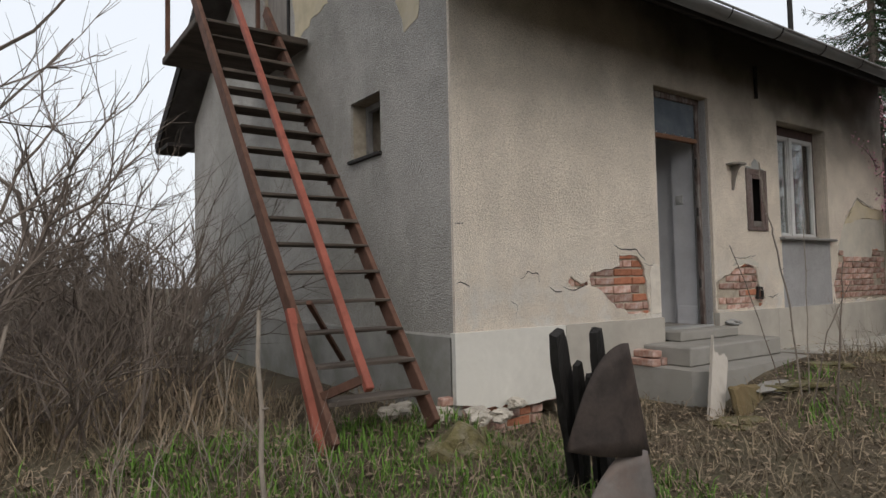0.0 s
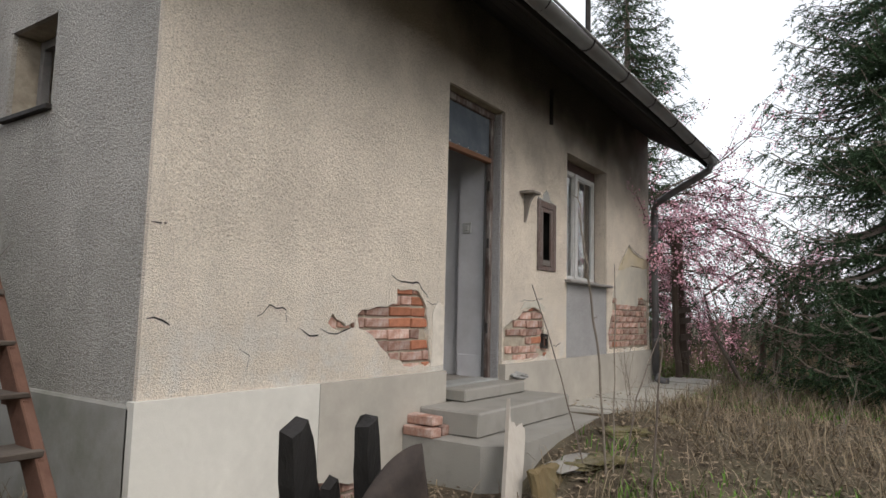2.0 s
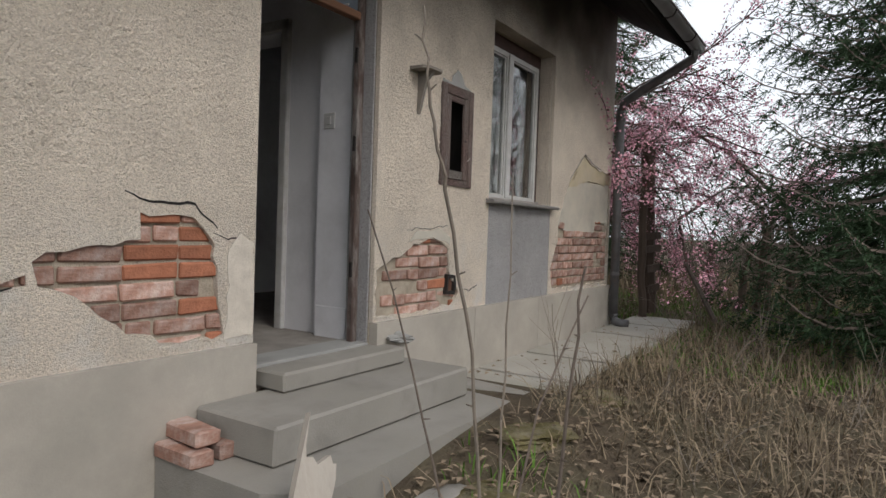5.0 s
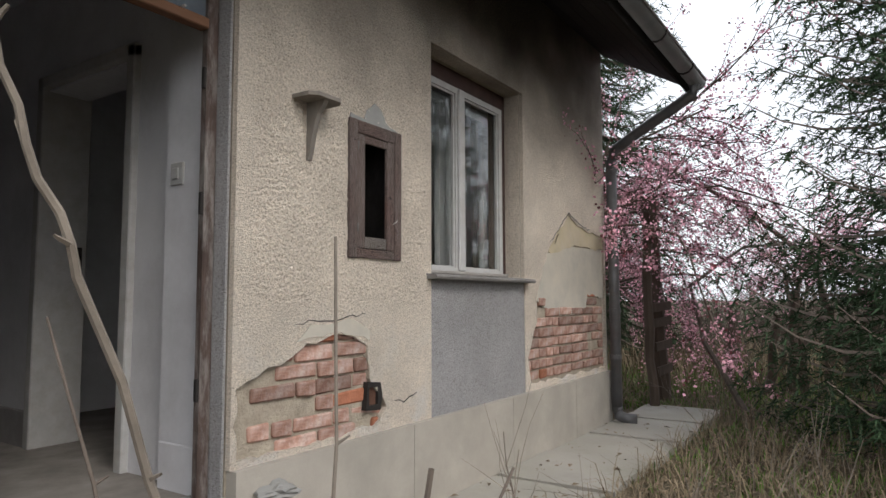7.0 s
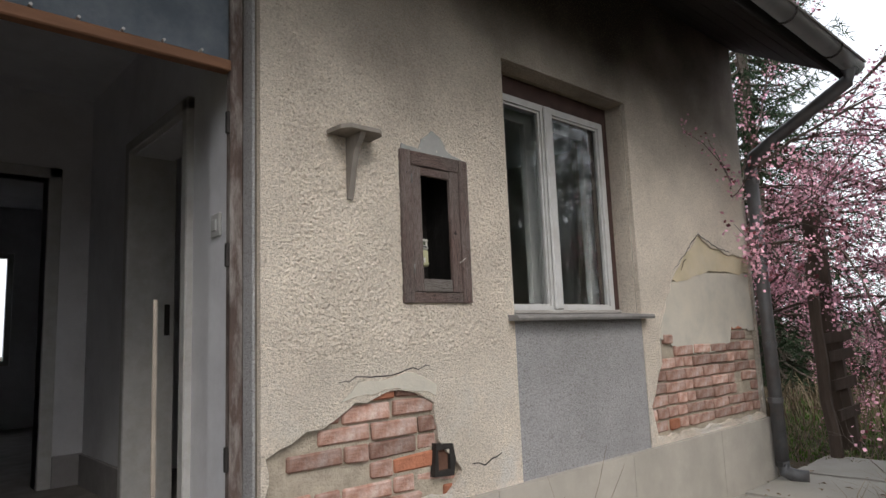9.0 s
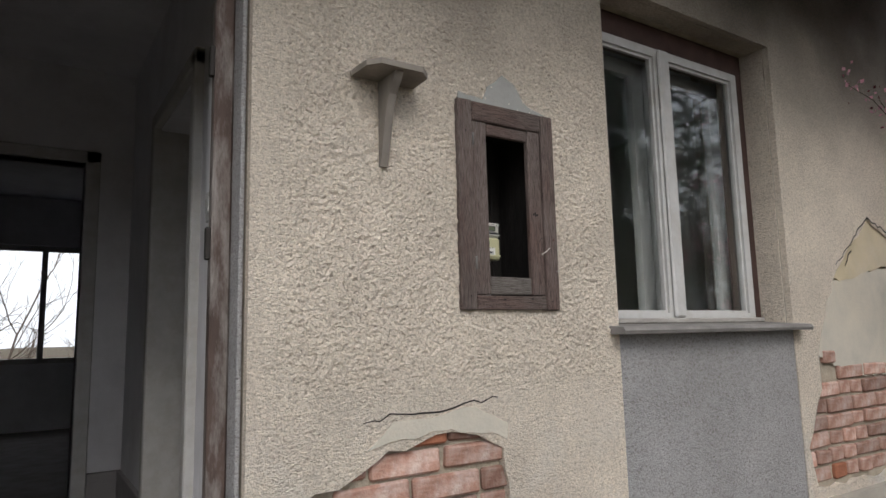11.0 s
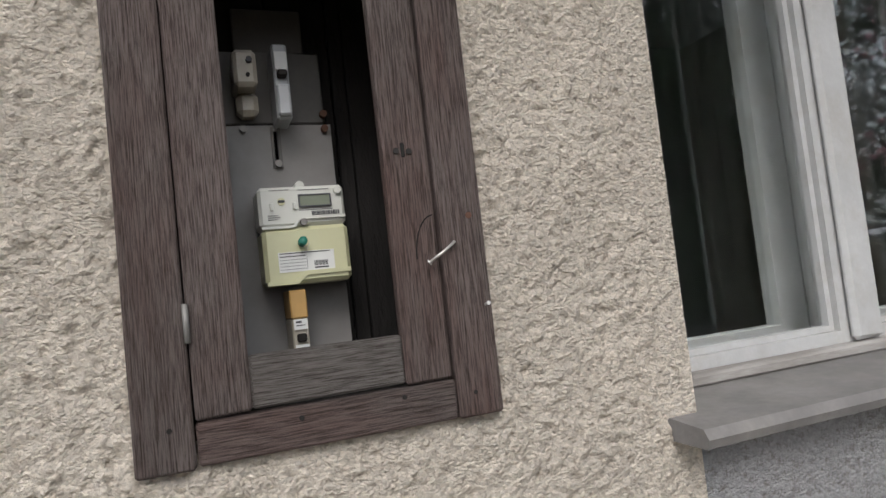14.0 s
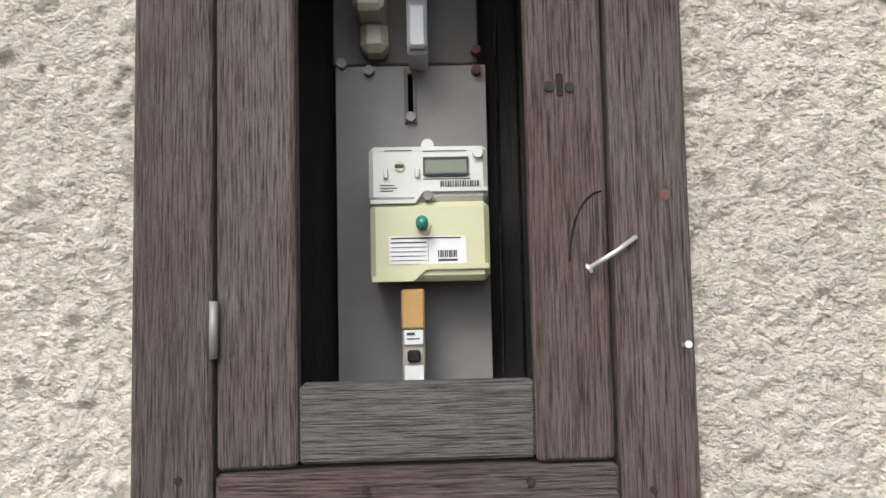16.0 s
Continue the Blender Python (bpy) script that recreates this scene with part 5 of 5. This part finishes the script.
# the thicket beside the gable
for i in range(46):
    x, y = rnd.uniform(-7.0, -1.5), rnd.uniform(-0.4, 7.5)
    if x > -2.2 and y < 0.4 or math.hypot(x + 2.86, y + 3.9) < 2.6:
        continue
    plant("bare_bush", BUSHES[i % 4], (x, y, ground_z(x, y)), rnd.uniform(0, 6.28), rnd.uniform(0.75, 1.35), "tangled leafless brown bush in the thicket", "bush", "thicket beside the house")
for x, y, s in ((-1.55, 1.3, 1.2), (-1.6, 2.3, 1.5), (-1.5, 3.4, 1.6), (-1.9, 4.4, 1.5), (-1.4, 5.3, 1.4), (-2.4, 0.6, 1.0), (-0.5, 6.0, 1.3)):
    plant("bare_bush", BUSHES[int(s * 10) % 4], (x, y, ground_z(x, y)), x * 7, s, "tangled leafless brown bush by the stair", "bush", "thicket beside the house")
for i, (x, y, s) in enumerate(((-3.0, 0.2, 0.85), (-3.7, 1.4, 1.0), (-2.5, 2.4, 0.95), (-4.6, 0.4, 0.9), (-5.0, 3.0, 1.1), (-3.4, 4.8, 1.1), (-2.0, 6.2, 1.0), (-6.5, 2.0, 1.2))):
    plant("bare_sapling", WOODS[i % 3], (x, y, ground_z(x, y)), i * 1.3, s * 0.62, "slender leafless sapling in the thicket", "sapling", "thicket beside the house")
for i, (x, y, s) in enumerate(((-4.1, -1.0, 0.75), (-3.5, -0.5, 0.62), (-2.9, 0.9, 0.7), (-4.9, -0.2, 0.85), (-1.75, 1.9, 0.62), (-1.9, 3.0, 0.72))):
    plant("bare_sapling", WOODS[(i + 1) % 3], (x, y, ground_z(x, y)), i * 2.3 + 1, s * 0.8, "tall leafless sapling beside the stair", "sapling", "thicket beside the house")
for i, (x, y, k) in enumerate(((-3.7, 0.7, 1.05), (-4.5, 1.9, 1.2), (-2.9, 2.7, 1.1), (-5.2, 0.5, 1.1), (-2.2, 4.2, 1.1))):
    plant("bare_sapling", WOODS[i % 3], (x, y, ground_z(x, y)), i * 1.9 + 0.4, k, "tall crooked leafless sapling in the thicket", "sapling", "thicket beside the house")
for i, (x, y, k) in enumerate(((9.5, -5.0, 1.0), (11.0, -6.5, 1.3), (8.2, -6.2, 1.1), (12.5, -5.2, 1.2), (10.2, -8.5, 1.5), (7.0, -8.0, 1.3), (13.5, -8.0, 1.5), (5.5, -9.5, 1.4))):
    plant("bare_tree", WOODS[i % 3], (x, y, ground_z(x, y)), i * 2.6, k, "leafless tree across the garden", "tree", "bare trees round the garden")
# woods all around
ring = 0
for i in range(150):
    a = rnd.uniform(0, 6.28)
    d = rnd.uniform(13, 42)
    x, y = 3 + d * math.cos(a), d * math.sin(a)
    if -2 < x < 9 and -1.5 < y < 9:
        continue
    plant("bare_tree", WOODS[i % 3], (x, y, ground_z(x, y)), rnd.uniform(0, 6.28), rnd.uniform(0.55, 1.35) * (1.35 if y < -6 else 0.85), "leafless tree at the edge of the garden", "tree", "bare trees round the garden")
for i in range(60):
    x, y = rnd.uniform(10.5, 20), rnd.uniform(-7, 6)
    plant("bare_bush", BUSHES[i % 4], (x, y, ground_z(x, y)), rnd.uniform(0, 6.28), rnd.uniform(0.7, 1.25), "leafless brown brush behind the fence", "bush", "brush behind the garden")
for i in range(26):
    x, y = rnd.uniform(-28, -8), rnd.uniform(2, 26)
    plant("bare_bush", BUSHES[i % 4], (x, y, ground_z(x, y)), rnd.uniform(0, 6.28), rnd.uniform(1.5, 2.6), "leafless brown brush beyond the thicket", "bush", "brush beyond the thicket")
# saplings and dead stalks by the walk
def stalk(name, pts, r0, r1, material, label):
    tw = Twigs()
    pts = [Vector(p) for p in pts]
    fine = []
    for a, b in zip(pts, pts[1:]):
        fine += [a.lerp(b, t / 4) + Vector((random.gauss(0, 0.005), random.gauss(0, 0.005), 0)) for t in range(4)]
    fine.append(pts[-1])
    tw.limb(fine, r0, r1, 6)
    for i in range(3, len(fine) - 1, 3):
        side = Vector((random.gauss(0, 1), random.gauss(0, 1), 0.6)).normalized() * 0.03
        tw.limb([fine[i], fine[i] + side], r0 * 0.6, r0 * 0.3, 4)
    return thing_mesh(name, tw.mesh(name, material), label, "sapling")


def thing_mesh(name, me, label, category, group="", kind=""):
    return tagged(new(name, me), label, category, group, kind)


for pts, r0, m in (([(2.48, -1.28, -0.2), (2.33, -1.29, 0.62), (2.10, -1.30, 1.18), (2.02, -1.30, 1.34), (1.97, -1.30, 1.52), (1.94, -1.30, 1.72)], 0.008, BARKL),
                   ([(2.55, -1.30, -0.2), (2.56, -1.30, 0.5), (2.57, -1.30, 1.27)], 0.006, BARKL),
                   ([(2.26, -1.62, -0.2), (2.29, -1.67, 0.5), (2.31, -1.70, 0.95)], 0.008, BARK),
                   ([(2.40, -1.20, -0.2), (2.36, -1.02, 0.5), (2.28, -0.83, 1.12)], 0.006, BARK),
                   ([(2.36, -1.40, -0.2), (2.55, -1.45, 0.4), (2.9, -1.5, 0.8)], 0.006, BARK)):
    stalk("young_sapling", pts, r0, r0 * 0.5, m, "thin leafless sapling growing before the doorway")
stalk("dead_stalk", [(-2.32, -2.35, -0.4), (-2.30, -2.3, 0.3), (-2.28, -2.25, 0.8)], 0.007, 0.006, BARKL, "pale dead stalk in the grass")
stalk("dead_stalk", [(-2.95, -1.5, -0.5), (-2.85, -1.4, 0.2), (-2.80, -1.35, 0.75)], 0.010, 0.006, BARKL, "pale dead stalk in the grass")
for i, (x, y, s) in enumerate(((4.1, -1.1, 0.9), (4.6, -1.5, 0.8), (5.6, -1.8, 0.9), (3.4, -1.9, 0.6), (5.0, -2.4, 0.8), (6.4, -1.5, 0.8), (-1.4, -0.9, 0.7), (-2.0, -0.9, 0.9), (-2.6, -0.7, 0.9), (-3.3, -1.2, 0.8), (-1.7, -0.3, 0.9), (2.4, -2.9, 0.5), (3.9, -3.2, 0.7), (8.4, -0.9, 0.9))):
    plant("dead_weed", PALE[i % 2], (x, y, ground_z(x, y)), i * 2.1, s, "pale dead branching weed in the grass", "weed", "dead weeds")


def blades(name, count, area, height, width, lean, material, label, keep, seed, droop=0.5):
    r = np.random.RandomState(seed)
    vs, fs = [], []
    for _ in range(count):
        x, y = r.uniform(area[0], area[1]), r.uniform(area[2], area[3])
        k = keep(x, y)
        if k <= 0 or r.rand() > k:
            continue
        for _ in range(r.randint(2, 6)):
            px, py = x + r.normal(0, 0.05), y + r.normal(0, 0.05)
            if -0.02 < px < 7.9 and py > -0.04 or 1.9 < px < 4.05 and py > -0.86 or px > 4 and px < 8.6 and py > -0.78:
                continue
            z = ground_z(px, py) - 0.01
            h = height * r.uniform(0.35, 1.0)
            a = r.uniform(0, 6.28)
            ln = lean * r.uniform(0.2, 1.0) * h
            dx, dy = math.cos(a) * ln, math.sin(a) * ln
            wx, wy = -math.sin(a) * width, math.cos(a) * width
            b = len(vs)
            vs += [(px - wx, py - wy, z), (px + wx, py + wy, z),
                   (px + dx * 0.4 + wx * 0.8, py + dy * 0.4 + wy * 0.8, z + h * 0.62), (px + dx * 0.4 - wx * 0.8, py + dy * 0.4 - wy * 0.8, z + h * 0.62),
                   (px + dx, py + dy, z + h * (1 - droop * 0.5 * r.rand()))]
            fs += [(b, b + 1, b + 2, b + 3), (b + 3, b + 2, b + 4)]
    thing_mesh(name, add_tris(name, vs, fs, material), label, "grass", "", "stuff")


def clear(x, y):
    if -0.05 < x < 7.9 and y > -0.05:
        return 0.0
    return 1.0


patch = lambda x, y, o: 0.5 + 0.9 * noise.noise(Vector((x * 0.55 + o, y * 0.55, o)))
near_walk = lambda x, y: 1.0 if y < 1 else 0.5
blades("dry_grass", 19000, (-5.5, 11, -6.0, 1.5), 0.17, 0.0032, 2.4, STRAW, "flattened dry straw-coloured grass", lambda x, y: clear(x, y) * patch(x, y, 3.0), 1, 1.2)
blades("dry_grass", 2600, (2.0, 9.0, -4.5, -0.8), 0.34, 0.003, 1.2, STRAW, "tall dry straw-coloured grass", lambda x, y: clear(x, y) * (patch(x, y, 5.0) - 0.2), 6, 0.9)
blades("dead_stalks", 6000, (-5.5, 10, -5.0, 1.5), 0.22, 0.003, 1.8, STRAWD, "brown dead grass stalks", lambda x, y: clear(x, y) * patch(x, y, 9.0), 2, 0.8)
blades("green_grass", 13000, (-5.5, 3, -6.0, 0.2), 0.14, 0.0045, 0.9, GRASS, "fresh green spring grass", lambda x, y: clear(x, y) * (1.5 * patch(x, y, 14.0) - 0.25 + (0.35 if x < 0.5 else -0.35)), 3, 0.5)
blades("green_grass", 12000, (5.5, 15, -3.5, 3.0), 0.12, 0.0055, 0.9, GRASS, "fresh green spring grass", lambda x, y: clear(x, y) * (patch(x, y, 24.0) + (0.35 if x > 7.5 else -0.3)), 4, 0.5)
blades("dry_grass", 6000, (-12, -1.2, 0.5, 9), 0.6, 0.006, 0.9, STRAWD, "brown dead undergrowth in the thicket", lambda x, y: 1.0, 5, 0.8)
blades("dry_grass", 7000, (8.5, 22, -8, 7), 0.6, 0.007, 0.9, STRAW, "tall dry grass behind the garden", lambda x, y: 0.9 if x > 10.5 or y > 0.8 else 0.0, 7, 0.6)


def litter(count, seed):
    r = np.random.RandomState(seed)
    vs, fs = [], []
    for _ in range(count):
        x, y = r.uniform(-4, 9), r.uniform(-4.5, 0.3)
        if clear(x, y) <= 0 or 1.9 < x < 4.05 and y > -0.9:
            continue
        if 4 < x < 8.8 and y > -0.85 and r.rand() < 0.9:
            continue
        z = ground_z(x, y) + 0.012 + 0.02 * r.rand() + (0.03 if x > 4 and y > -0.85 else 0)
        a, s = r.uniform(0, 6.28), r.uniform(0.012, 0.035)
        c, d = math.cos(a) * s, math.sin(a) * s
        b = len(vs)
        vs += [(x - c, y - d, z), (x - d * 0.5, y + c * 0.5, z + 0.012), (x + c, y + d, z + 0.004), (x + d * 0.5, y - c * 0.5, z + 0.008)]
        fs += [(b, b + 1, b + 2, b + 3)]
    thing_mesh("leaf_litter", add_tris("leaf_litter", vs, fs, STRAWD), "brown fallen leaves on the ground", "leaves", "", "stuff")


litter(16000, 8)


def spruce(at, height, radius, seed, low, label, dense=1.0, coarse=1.0):
    """A spruce: straight trunk, whorls of boughs with hanging twigs set with needles."""
    r = random.Random(seed)
    tw, vs, fs = Twigs(), [], []
    tw.limb([Vector((0, 0, -0.1)), Vector((0.03, 0, height * 0.5)), Vector((0, 0, height))], 0.03 * height ** 0.8, 0.01, 8)
    z = low
    while z < height - 0.15:
        k = (z - low) / (height - low)
        reach = radius * (1 - k) ** 0.85 * (0.55 + 0.45 * min(1, (z - low) / 0.6 + 0.5))
        for _ in range(max(3, int(7 * dense))):
            a = r.uniform(0, 6.28)
            ln = reach * r.uniform(0.65, 1.12) + 0.12
            d = Vector((math.cos(a), math.sin(a), 0))
            n = 7
            pts = [Vector((0, 0, z)) + d * (ln * i / n) + Vector((0, 0, -0.32 * ln * math.sin(1.7 * i / n) + 0.24 * ln * (i / n) ** 3)) for i in range(n + 1)]
            tw.limb(pts, 0.016 + 0.008 * ln, 0.004, 3)
            steps = int((ln / (0.085 * coarse)) + 2)
            for s in range(1, steps + 1):
                u = s / steps
                i = min(n - 1, int(u * n))
                p = pts[i].lerp(pts[i + 1], u * n - i)
                for side in (-1, 1):
                    tl = (0.20 + 0.30 * ln * (1 - u) * 0.6) * r.uniform(0.6, 1.2)
                    td = (d * 0.7 + side * Vector((-d.y, d.x, 0)) * r.uniform(0.5, 1.0) + Vector((0, 0, -r.uniform(0.2, 0.9)))).normalized()
                    m = max(3, int(tl / (0.028 * coarse)))
                    for j in range(m):
                        q = p + td * (tl * (j + 1) / m) + Vector((0, 0, -0.06 * (j / m) ** 2))
                        for _ in range(4 if coarse < 2 else 3):
                            w = (td * 0.7 + Vector((r.gauss(0, 0.7), r.gauss(0, 0.7), r.gauss(0, 0.6)))).normalized()
                            o = w.cross(td + Vector((0.01, 0.02, 0.03))).normalized() * (0.0038 * coarse)
                            b = len(vs)
                            L = 0.05 * coarse * r.uniform(0.7, 1.2)
                            vs += [tuple(q - o), tuple(q + o), tuple(q + w * L)]
                            fs += [(b, b + 1, b + 2)]
        z += 0.17 * (1 + 0.35 * (coarse - 1)) * r.uniform(0.8, 1.2)
    ob = new("spruce_tree")
    ob.location = at
    for nm, me in (("trunk", tw.mesh("trunk", BARK)), ("crown", add_tris("crown", vs, fs, NEEDLE))):
        kid = new(nm, me)
        kid.parent = ob
    return tagged(ob, label, "spruce tree")


spruce((8.2, -3.25, -0.1), 9.4, 2.3, 3, 0.75, "dark green spruce with drooping boughs", 2.0, 1.7)
spruce((14.0, 2.4, -0.1), 11.5, 2.5, 4, 0.8, "tall dark spruce behind the house", 1.5, 2.6)
spruce((-1.5, -12.5, -0.7), 9.0, 2.4, 5, 0.6, "dark green spruce across the garden", 1.0, 3.2)


def blossom_tree(at, seed, height, label, count, weep=-0.10, arc=(0, 6.28)):
    r = random.Random(seed)
    tw, tips = Twigs(), []
    grow(tw, Vector((0, 0, -0.1)), Vector((0.05, 0, 1)), height * 0.55, 0.06, 1, r, 0.08, 0.03, 2)
    for k in range(13):
        a = r.uniform(*arc)
        d = Vector((math.cos(a), math.sin(a), r.uniform(0.5, 1.4))).normalized()
        grow(tw, Vector((0, 0, height * r.uniform(0.3, 0.55))), d, height * 0.42, 0.022, 2, r, 0.12, weep, 5, 0.9, tips, 0.62)
    vs, fs, vl, fl = [], [], [], []
    for i in range(count):
        p = tips[r.randrange(len(tips))]
        c = p + Vector((r.gauss(0, 0.035), r.gauss(0, 0.035), r.gauss(0, 0.05)))
        tv, tf = (vs, fs) if r.random() < 0.86 else (vl, fl)
        s = r.uniform(0.008, 0.018)
        n = Vector((r.gauss(0, 1), r.gauss(0, 1), r.gauss(0, 1))).normalized()
        a = n.orthogonal().normalized()
        b2 = n.cross(a)
        b = len(tv)
        for q in (a, b2, -a, -b2):
            tv.append(tuple(c + q * s + n * (0.004 if q == b2 else 0)))
        tf.append((b, b + 1, b + 2, b + 3))
    ob = new("plum_tree")
    ob.location = at
    for nm, me in (("trunk", tw.mesh("limbs", BARK)), ("blossom", add_tris("blossom", vs, fs, PETAL)), ("leaves", add_tris("leaves", vl, fl, LEAFR))):
        kid = new(nm, me)
        kid.parent = ob
    return tagged(ob, label, "plum tree")


blossom_tree((9.7, 0.95, -0.05), 7, 3.7, "pink flowering plum tree beside the house", 26000, -0.24)
blossom_tree((8.4, 0.75, -0.05), 17, 4.3, "slender pink flowering plum tree at the corner of the house", 24000, -0.05, (-2.5, 1.3))
blossom_tree((14.2, -1.0, -0.05), 9, 3.4, "pink flowering plum tree behind the fence", 9000, -0.04)

# garden posts and fence
def rough_post(name, at, top, r, label, group=""):
    a, b = Vector(at), Vector(top)
    pts = [a.lerp(b, i / 6) + Vector((random.gauss(0, 0.012), random.gauss(0, 0.012), 0)) for i in range(7)]
    bm = tube(pts, [r * random.uniform(0.85, 1.1) for _ in pts], 7)
    return thing(name, bm, POSTW, label, "post", group)


rough_post("wooden_post", (8.75, -0.12, -0.1), (8.72, -0.10, 1.75), 0.055, "grey wooden post by the corner of the house")
rough_post("wooden_post", (9.35, -0.05, -0.1), (9.30, 0.05, 2.3), 0.10, "dark dead trunk with boards nailed to it")
for k, z in enumerate((0.35, 0.62, 0.88, 1.05)):
    thing("nailed_board", bar((9.0, -0.1 + 0.02 * k, z), (9.42, -0.14, z + 0.03), 0.03, 0.09), POSTW, "dark broken board nailed across the trunk", "board", "boards on the trunk")
for i, (x, y, h, t) in enumerate(((10.6, -0.95, 0.95, 0.18), (10.75, -1.2, 1.25, 0.10), (10.9, -1.35, 1.15, -0.05), (11.0, -1.6, 1.05, 0.05), (11.3, -2.1, 1.2, 0.0), (11.2, -0.4, 1.0, 0.1), (11.8, -2.7, 1.1, -0.05))):
    rough_post("fence_post", (x, y, -0.15), (x + 0.05, y - t, h), 0.055, "dark leaning fence post", "old fence")
# leaning bare limbs over the path
stalk("fallen_branch", [(8.9, -1.0, 0.0), (9.2, -0.55, 0.7), (9.3, -0.4, 1.3), (9.8, -0.9, 1.75), (10.8, -1.6, 1.85)], 0.035, 0.012, BARK, "crooked bare branch over the path")
stalk("fallen_branch", [(11.5, -1.9, -0.1), (11.2, -1.5, 1.6), (10.4, -0.8, 2.3), (9.4, 0.2, 2.9)], 0.05, 0.015, BARK, "long bare limb reaching over the garden")
